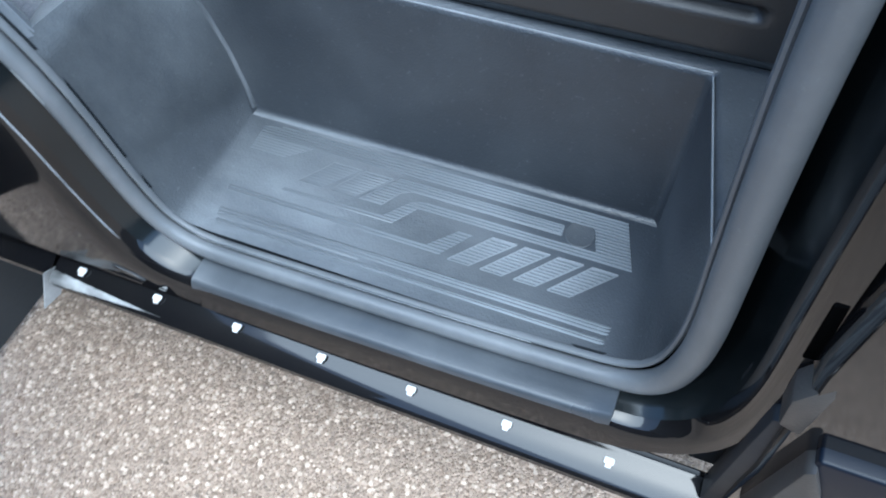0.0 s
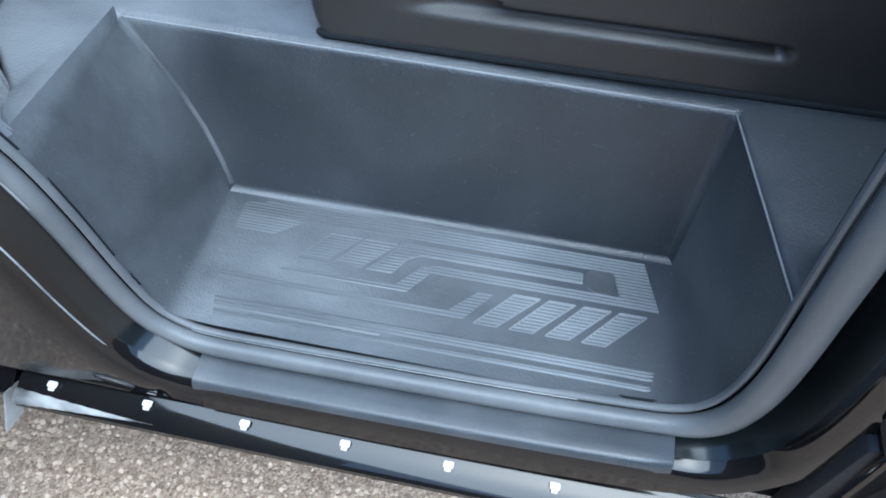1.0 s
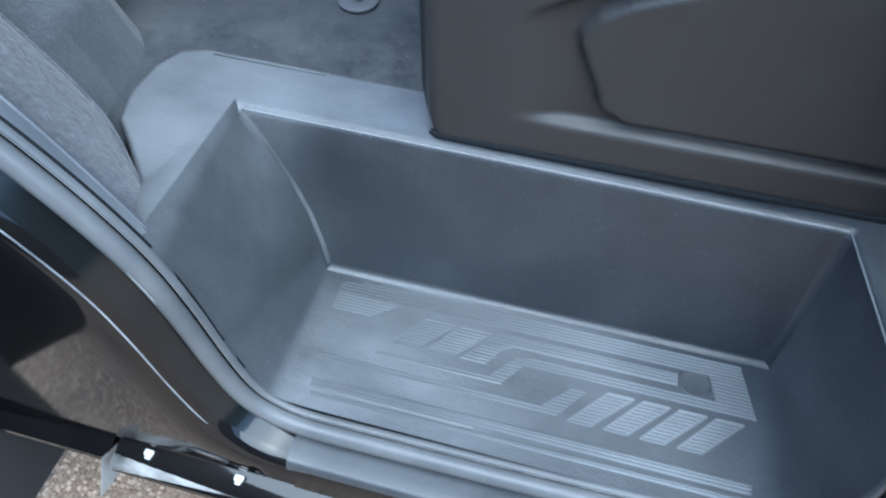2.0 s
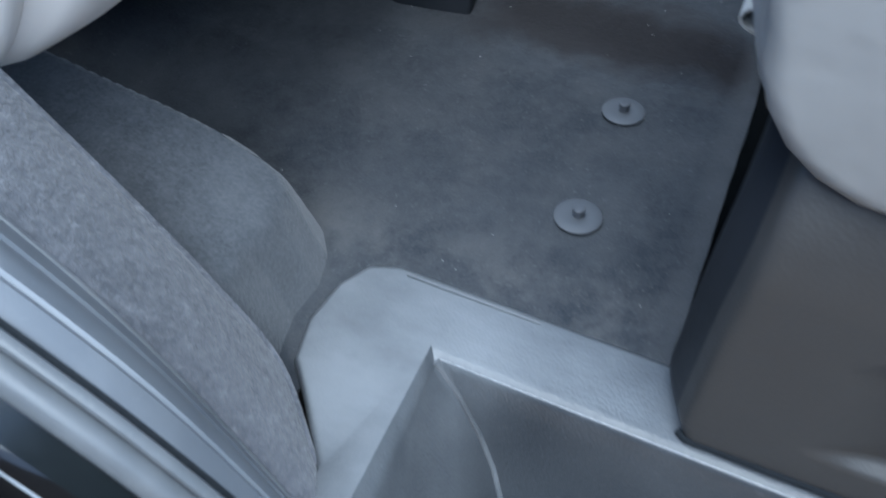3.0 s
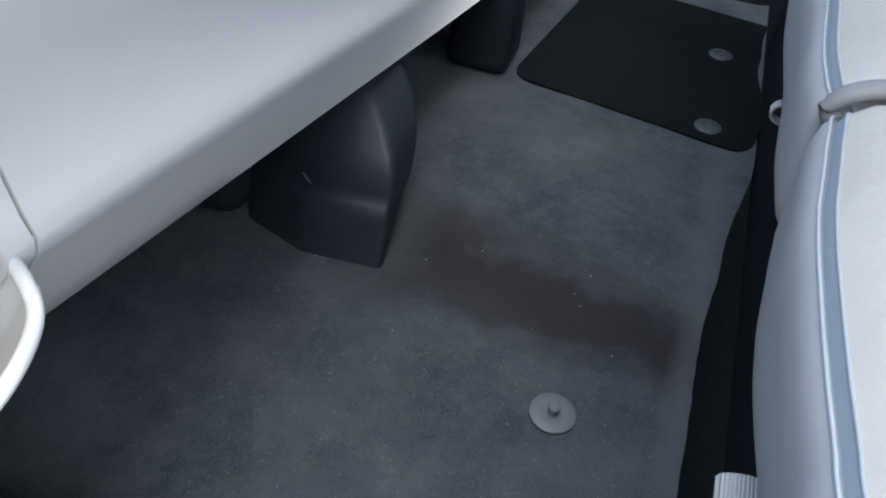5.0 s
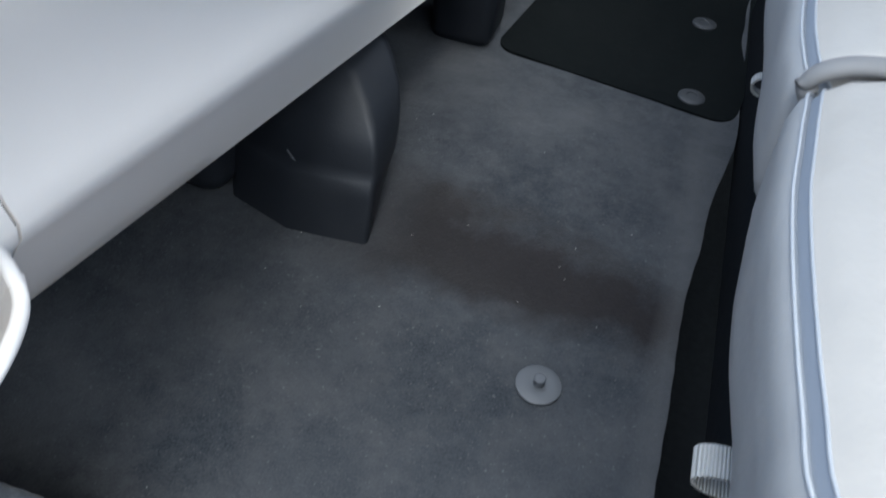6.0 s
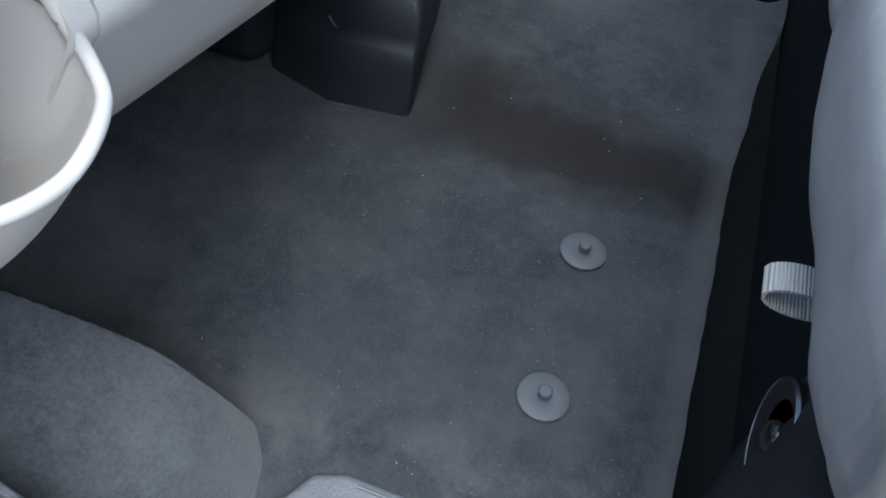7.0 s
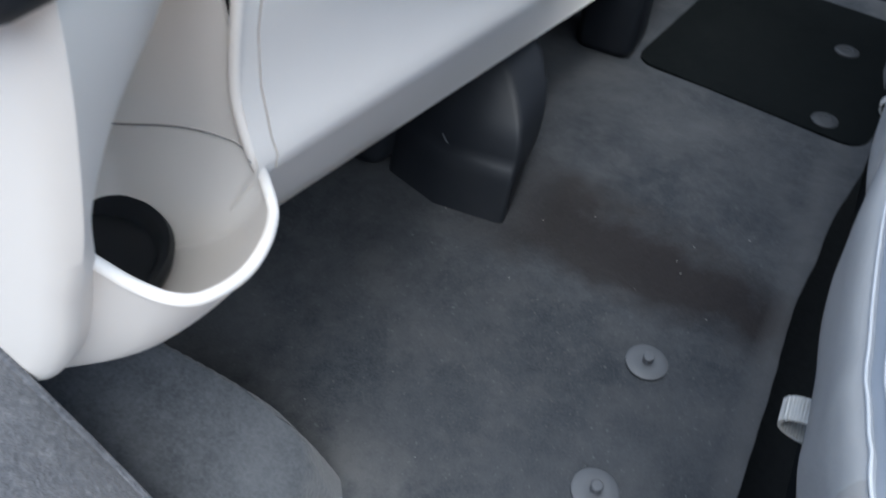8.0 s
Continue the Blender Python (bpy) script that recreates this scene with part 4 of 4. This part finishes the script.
part("underside", thick(grid([[p + Vector((0, 0, -0.001)) for p in dash_section(y)[:2]] for y in [1.024 + 1.37 * k / 8 for k in range(9)]]), 0.003), M_DARK, dash, "black underside of the dash")
part("end_strip", thick(grid([dash_section(y)[1:] for y in (1.024, 1.031, 1.038, 1.0430)]), 0.003), M_DASH, dash, smooth=30)
seam_rows = [[p + Vector((-0.003, 0, 0)) for p in dash_section(y)] for y in (1.0428, 1.0457)]
part("seam", grid(seam_rows), M_SEAM, dash, "dark joint between dash panels")

part("panel_line", tube([p + Vector((0.001, 0, -0.001)) for p in dash_section(1.600)[3:9]], 0.0012, 6), M_PIPING, dash, "thin pale panel line")
# bottle holder: rim, bowl inside and out
RIM = spline([(-0.306, 0.893, 1.066), (-0.291, 0.9025, 1.0440), (-0.275, 0.9125, 1.0310), (-0.266, 0.9280, 1.0225), (-0.265, 0.958, 1.013), (-0.270, 0.986, 1.012), (-0.286, 1.015, 1.007), (-0.300, 1.030, 1.011)], 6)
NECK = spline([(-0.296, 1.026, 1.009), (-0.303, 1.030, 1.024), (-0.306, 1.026, 1.048), (-0.309, 1.025, 1.090), (-0.302, 1.025, 1.130), (-0.290, 1.025, 1.180), (-0.285, 1.025, 1.26)], 5)


def toward(p, t, x, y, z, bulge):
    return p.lerp(Vector((x + (p.x + 0.30) * 0.35, y + (p.y - 0.892) * 0.75, z)), t) + Vector(bulge) * math.sin(math.pi * t)


part("holder_shell", thick(grid([[toward(p, t ** 1.1, -0.425, 0.888, 0.876, (0.005, 0.004, -0.017)) for p in RIM] for t in [k / 12 for k in range(13)]]), 0.003), M_DASH, dash, smooth=60)
inner = [p + Vector((-0.0025, 0.000 if p.y < 0.95 else -0.002, 0.001)) for p in RIM]
inner += spline([(-0.3035, 1.0290, 1.026), (-0.308, 1.0285, 1.042), (-0.320, 1.0270, 1.050), (-0.363, 1.0260, 1.046), (-0.421, 1.022, 1.028), (-0.455, 1.016, 1.018), (-0.482, 0.995, 1.012), (-0.498, 0.95, 1.010), (-0.500, 0.89, 1.010)], 3)
part("holder_bowl", thick(grid([[toward(p, t, -0.400, 0.905, 0.916, (0.010, 0.004, -0.010)) for p in inner] for t in [k / 10 for k in range(11)]]), 0.002), M_DASH, dash, smooth=75)
part("holder_rim", tube(RIM, 0.0044, 12), M_DASH, dash)
part("neck_edge", tube(NECK, 0.0045, 10, up=(0.3, 1, 0)), M_DASH, dash)
part("holder_mat", lathe([(0.046, 0.008), (0.068, 0.020), (0.0705, 0.028), (0.068, 0.034), (0.064, 0.033), (0.060, 0.030), (0.057, 0.024), (0.054, 0.022), (0.048, 0.025), (0.030, 0.026), (0.001, 0.026)], (-0.424, 0.947, 0.921), seg=48), M_INSERT, dash, "round black rubber insert")
rows = []
for z in (0.99, 1.02, 1.045, 1.10, 1.16, 1.22, 1.30):
    rows.append([(-0.303 - 0.06 * max(0.0, z - 1.05), 1.031, z), (-0.36, 1.030, z), (-0.455, 1.024, z), (-0.495, 0.99, z), (-0.505, 0.94, z), (-0.505, 0.88, z)])
part("holder_back", thick(grid(rows), 0.003), M_DASH, dash, smooth=60)
part("bowl_joint", tube(spline([(-0.304, 1.022, 1.042), (-0.317, 1.0245, 1.052), (-0.363, 1.0245, 1.046), (-0.421, 1.021, 1.028), (-0.455, 1.016, 1.018)], 5), 0.0007, 6), M_SEAM, dash, "fine joint line inside the holder")
EDGE = [toward(RIM[0], t ** 1.1, -0.425, 0.888, 0.876, (0.005, 0.004, -0.017)) for t in [k / 12 for k in range(11, 0, -1)]]
EDGE += spline([RIM[0], (-0.299, 0.900, 1.107), (-0.298, 0.929, 1.145), (-0.298, 0.967, 1.178), (-0.296, 1.010, 1.225), (-0.29, 1.035, 1.30)], 5)
rows = []
for p in EDGE:
    c = Vector((p.x + lerp(p.z, [(1.03, 0.003), (1.26, 0.058)]), 0.881, p.z))
    q = p.lerp(c, 0.5)
    rows.append([p + Vector((-0.03, 0.001, 0)), p + Vector((-0.004, 0, 0)), p + Vector((0.002, -0.001, 0.001)), q + Vector((0.001, 0, 0)), p.lerp(c, 0.85), c, c + Vector((-0.005, -0.005, 0)),
                 c + Vector((-0.02, -0.0075, 0)), c + Vector((-0.10, -0.010, 0)), c + Vector((-0.30, -0.012, 0))])
part("end_column", thick(grid(rows), 0.003), M_DASH, dash, smooth=60)
part("top_pad", rbox(-0.80, -0.222, 0.845, 0.897, 1.243, 1.31, 0.018, 4), M_DARK, dash, "black soft top pad of the dash")
# Unseen shelf, added over the bottle holder to shade its bowl.
part("top_shelf", rbox(-0.90, -0.31, 0.880, 1.030, 1.260, 1.285, 0.006, 2), M_DASH, dash)

# ---- seat ----
sb = thing("under_seat_box", (0.4, 1.3, 0.63), "dark brown-grey plastic box under the bench, embossed side", "seat box")
PANEL_Y = 0.936


def sstep(a, b, v):
    t = max(0.0, min(1.0, (v - a) / (b - a)))
    return t * t * (3 - 2 * t)


def along(x, table):
    for (p, u), (q, v) in zip(table, table[1:]):
        if x <= q:
            return u + (v - u) * (x - p) / (q - p)
    return table[-1][1]


def panel_y(x, z):
    """Side panel with a pressed groove that tapers out towards the front, open at the rear."""
    top_out = along(x, [(0.0, 0.700), (0.19, 0.765), (0.227, 0.800), (0.272, 0.824), (0.309, 0.836), (0.368, 0.853), (0.60, 0.905), (0.9, 0.94)])
    top_in = along(x, [(0.0, 0.60), (0.262, 0.765), (0.272, 0.784), (0.284, 0.799), (0.308, 0.814), (0.372, 0.841), (0.60, 0.893), (0.9, 0.928)])
    left = 0.272 + 0.026 * sstep(0.785, 0.705, z) + 0.026 * sstep(0.714, 0.693, z) ** 2
    inner = max(z - top_in, 0.6945 - z, left - x)
    outer = max(z - top_out, 0.6745 - z)
    groove = sstep(0.0, 0.0075, inner) * sstep(0.002, -0.009, outer) * sstep(0.205, 0.275, x)
    if z < 0.75:
        groove *= sstep(0.588, 0.574, x)
    return PANEL_Y + 0.0145 * groove + 0.030 * (max(0.0, z - 0.825) / 0.090) ** 2


TURN = [(0.80 - 0.66 * i / 129, 0.0) for i in range(130)] + [(0.1350, 0.0006), (0.1315, 0.0022), (0.1288, 0.0055), (0.1240, 0.0150), (0.1180, 0.0270), (0.1125, 0.0390), (0.1092, 0.0480), (0.1082, 0.0560), (0.1095, 0.0720), (0.1135, 0.0960), (0.1210, 0.1250), (0.1320, 0.1600), (0.1480, 0.2000)]
rows = []
for j in range(90):
    z = 0.634 + (0.945 - 0.634) * j / 89
    lift = 0.007 * max(0.0, 1 - (z - 0.634) / 0.03) ** 2
    lean = 0.005 * sstep(0.75, 0.94, z)
    rows.append([(x + (lift + lean) * sstep(0.20, 0.12, x), panel_y(x, z) + dy, z) for x, dy in TURN])
side_panel = part("side_panel", grid([r[:134] for r in rows]), M_BOX, sb, smooth=60)
# Same panel, given dark plastic here to paint its turned edge in shade.
part("panel_shaded_turn", grid([r[133:] for r in rows]), M_DARK, sb, "turned edge of the panel, darkened as in shade", smooth=60)
part("panel_edge", tube([(0.1310, 0.9420, 0.6318), (0.138, 0.9370, 0.6322), (0.30, 0.9348, 0.6330), (0.80, 0.9345, 0.6335)], 0.0036, 8), M_BLACK, sb, "black gap under the panel")
part("front_skirt", rbox(0.163, 0.21, 0.962, 2.30, 0.60, 0.95, 0.012), M_BLACK, sb, "black cloth-covered front")

part("scratch", tube([(0.166, 0.9620, 0.9087), (0.169, 0.9606, 0.9065), (0.172, 0.9592, 0.9043)], 0.0006, 6), M_CLIP, side_panel, "pale scratch mark")

cap = thing("side_knob", (0.13, 1.073, 0.811), "round black knob with a bright rim on the seat front", "knob")
dish = part("dish", lathe([(0.042, 0.034), (0.042, -0.0095), (0.0412, -0.0118), (0.0395, -0.0122), (0.030, -0.0085), (0.018, -0.0055), (0.001, -0.005)], (0.136, 1.073, 0.811), "x"), M_KNOB, cap)
part("rim", lathe([(0.0420, -0.008), (0.0435, -0.010), (0.0420, -0.0125), (0.0405, -0.010), (0.0420, -0.008)], (0.136, 1.073, 0.811), "x"), M_RIMMED, dish, "bright metal rim")
part("button", lathe([(0.013, -0.002), (0.013, -0.011), (0.010, -0.015), (0.004, -0.017), (0.0005, -0.0172)], (0.136, 1.073, 0.811), "x"), M_BUTTON, dish, "glossy black centre button")


def strap(y, z, w, r=0.021):
    loop = thing("strap_loop", (0.10, y, z), "grey woven webbing loop hanging from the seat front", "strap", "strap loops")
    rows = []
    for a in [2 * math.pi * k / 20 for k in range(20)]:
        q = Vector((0.119 - r - r * math.cos(a), 0, z + 0.010 * math.sin(a)))
        rows.append([q + Vector((0, y - w / 2, 0.0)), q + Vector((0, y, 0)), q + Vector((0, y + w / 2, 0.0))])
    part("webbing", thick(grid(rows, close_v=True), 0.002), M_WEB, loop)


strap(1.114, 0.914, 0.0225)
strap(1.56, 0.914, 0.012, 0.013)


NEAR_CORNER = [(0.944, 0.0), (0.95, 0.003), (0.96, 0.010), (0.98, 0.011), (1.0, 0.007), (1.03, 0.002), (1.08, 0.0)]
FRONT_LINE = [(0.944, 0.0668), (1.03, 0.0645), (1.10, 0.0628), (1.19, 0.0628), (1.25, 0.0655), (1.298, 0.0700), (1.302, 0.0690), (1.36, 0.0675), (1.45, 0.0690), (1.85, 0.0700)]


def seat_front(y):
    return along(y, FRONT_LINE) + lerp(y, NEAR_CORNER) + 0.0012 * math.sin(31 * y)


def seat_section(y, inset):
    """Side outline of the cushion at y, from the underside round the front to the top, drawn in by inset."""
    f = seat_front(y) + inset
    top = 1.092 - inset
    low = lerp(y, [(0.945, 0.897), (1.00, 0.903), (1.10, 0.937)]) + 0.5 * inset
    rx = lerp(y, [(0.945, 0.100), (1.15, 0.056)])
    rz = lerp(y, [(0.945, 0.120), (1.15, 0.060)])
    rz = min(rz, top - 0.070 - low)
    belly = lerp(y, [(0.944, 0.008), (1.00, 0.007), (1.12, 0.008)])
    pts = [(0.62, low), (0.30, low)]
    pts += [(f + belly + rx - rx * math.sin(a), low + rz - rz * math.cos(a)) for a in (0.0, 0.26, 0.52, 0.78, 1.05, 1.31, 1.57)]
    pts += [(f - 0.0005 + 0.62 * belly, top - 0.060), (f + 0.001 + 0.22 * belly, top - 0.038), (f + 0.005, top - 0.024), (f + 0.0085, top - 0.0195), (f + 0.0115, top - 0.0215), (f + 0.0145, top - 0.0150), (f + 0.026, top - 0.005), (f + 0.055, top + 0.004),
            (0.25, top + 0.010), (0.40, top + 0.004), (0.62, top)]
    return pts


def cushion(y0, y1, r0, r1, label):
    c = thing("seat_cushion", (0.35, (y0 + y1) / 2, 0.95), label, "seat cushion", "bench cushions")

    def inset(y):
        total = 0.0
        for e, r in ((y - y0, r0), (y1 - y, r1)):
            q = 1 - min(1.0, e / r)
            total += r * (1 - math.sqrt(max(0.0, 1 - q * q)))
        return total

    ys = [y0 + r0 * (1 - math.cos(0.157 * k)) for k in range(10)]
    ys += [y0 + r0 + (y1 - y0 - r0 - r1) * k / 30 for k in range(31)]
    ys += [y1 - r1 * (1 - math.cos(0.157 * k)) for k in range(9, -1, -1)]
    rows = [[(x, y, z) for x, z in seat_section(y, inset(y))] for y in ys]
    geo = grid(rows)
    n, m = len(rows), len(rows[0])
    for j, out in ((0, -0.012 if y0 < 0.95 else 0.0), (n - 1, 0.0)):
        centre = (0.35, ys[j] + out, 0.99)
        geo[0].append(centre)
        k = len(geo[0]) - 1
        for i in range(m - 1):
            f = (j * m + i, j * m + i + 1, k)
            geo[1].append(f if j else f[::-1])
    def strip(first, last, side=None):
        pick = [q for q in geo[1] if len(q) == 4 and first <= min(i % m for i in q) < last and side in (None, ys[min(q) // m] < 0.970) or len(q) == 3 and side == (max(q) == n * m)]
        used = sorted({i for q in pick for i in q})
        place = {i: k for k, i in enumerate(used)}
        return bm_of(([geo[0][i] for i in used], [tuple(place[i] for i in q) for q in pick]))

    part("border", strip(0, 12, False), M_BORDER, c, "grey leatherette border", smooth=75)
    # The near side is split off to carry its shaded colour.
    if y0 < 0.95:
        part("shaded_side", strip(0, 12, True), M_SHADED_SIDE, c, "cushion side, border leatherette in a shaded grey", smooth=75)
    part("welt", strip(12, 14), M_GROOVE, c, "groove between the piping, its blue-grey shade painted in", smooth=75)
    top_panel = part("top_panel", strip(14, m), M_LEATHER, c, smooth=75)
    for t, d in ((0.0078, 0.0185), (0.0150, 0.0140)):
        part("piping", tube([(seat_front(y) + inset(y) + t, y, 1.092 - inset(y) - d) for y in ys], 0.0010, 8), M_PIPING, top_panel, "pale stitched piping")
    return c


near = cushion(0.944, 1.298, 0.038, 0.018, "light grey leatherette bench cushion with piped front edge")
cushion(1.304, 1.85, 0.018, 0.03, "light grey leatherette bench cushion beside the gap")
part("fold", tube(spline([(0.100, 1.301, 1.050), (0.082, 1.301, 1.062), (0.079, 1.300, 1.074), (0.088, 1.300, 1.084), (0.108, 1.302, 1.090), (0.15, 1.303, 1.093), (0.24, 1.303, 1.092), (0.40, 1.303, 1.088)], 6), 0.0080, 14, 0.7), M_HEM, near, "folded hem between the cushions")

# ---- closing walls added round the cab to shape its light ----
for name, box, m in (("wall_front", (-1.0, -0.95, 0.55, 2.6, 0.3, 1.25), M_BLACK), ("wall_rear", (0.95, 1.0, 0.72, 2.6, 0.3, 1.32), M_DARK),
                     ("wall_far", (-1.0, 1.0, 2.50, 2.55, 0.3, 1.75), M_DARK), ("wall_hinge_side", (-0.94, -0.52, 0.742, 0.757, 0.5, 1.22), M_DARK), ("ceiling", (0.02, 1.0, 0.76, 2.55, 1.95, 2.0), M_LINING),
                     ("floor", (-1.0, 1.0, 0.72, 2.55, 0.22, 0.26), M_BLACK)):
    w = part(name, rbox(*box, 0.0), m, smooth=0)
    tagged(w, "plain closing panel added round the cab to shape its light", "wall", kind="structure")
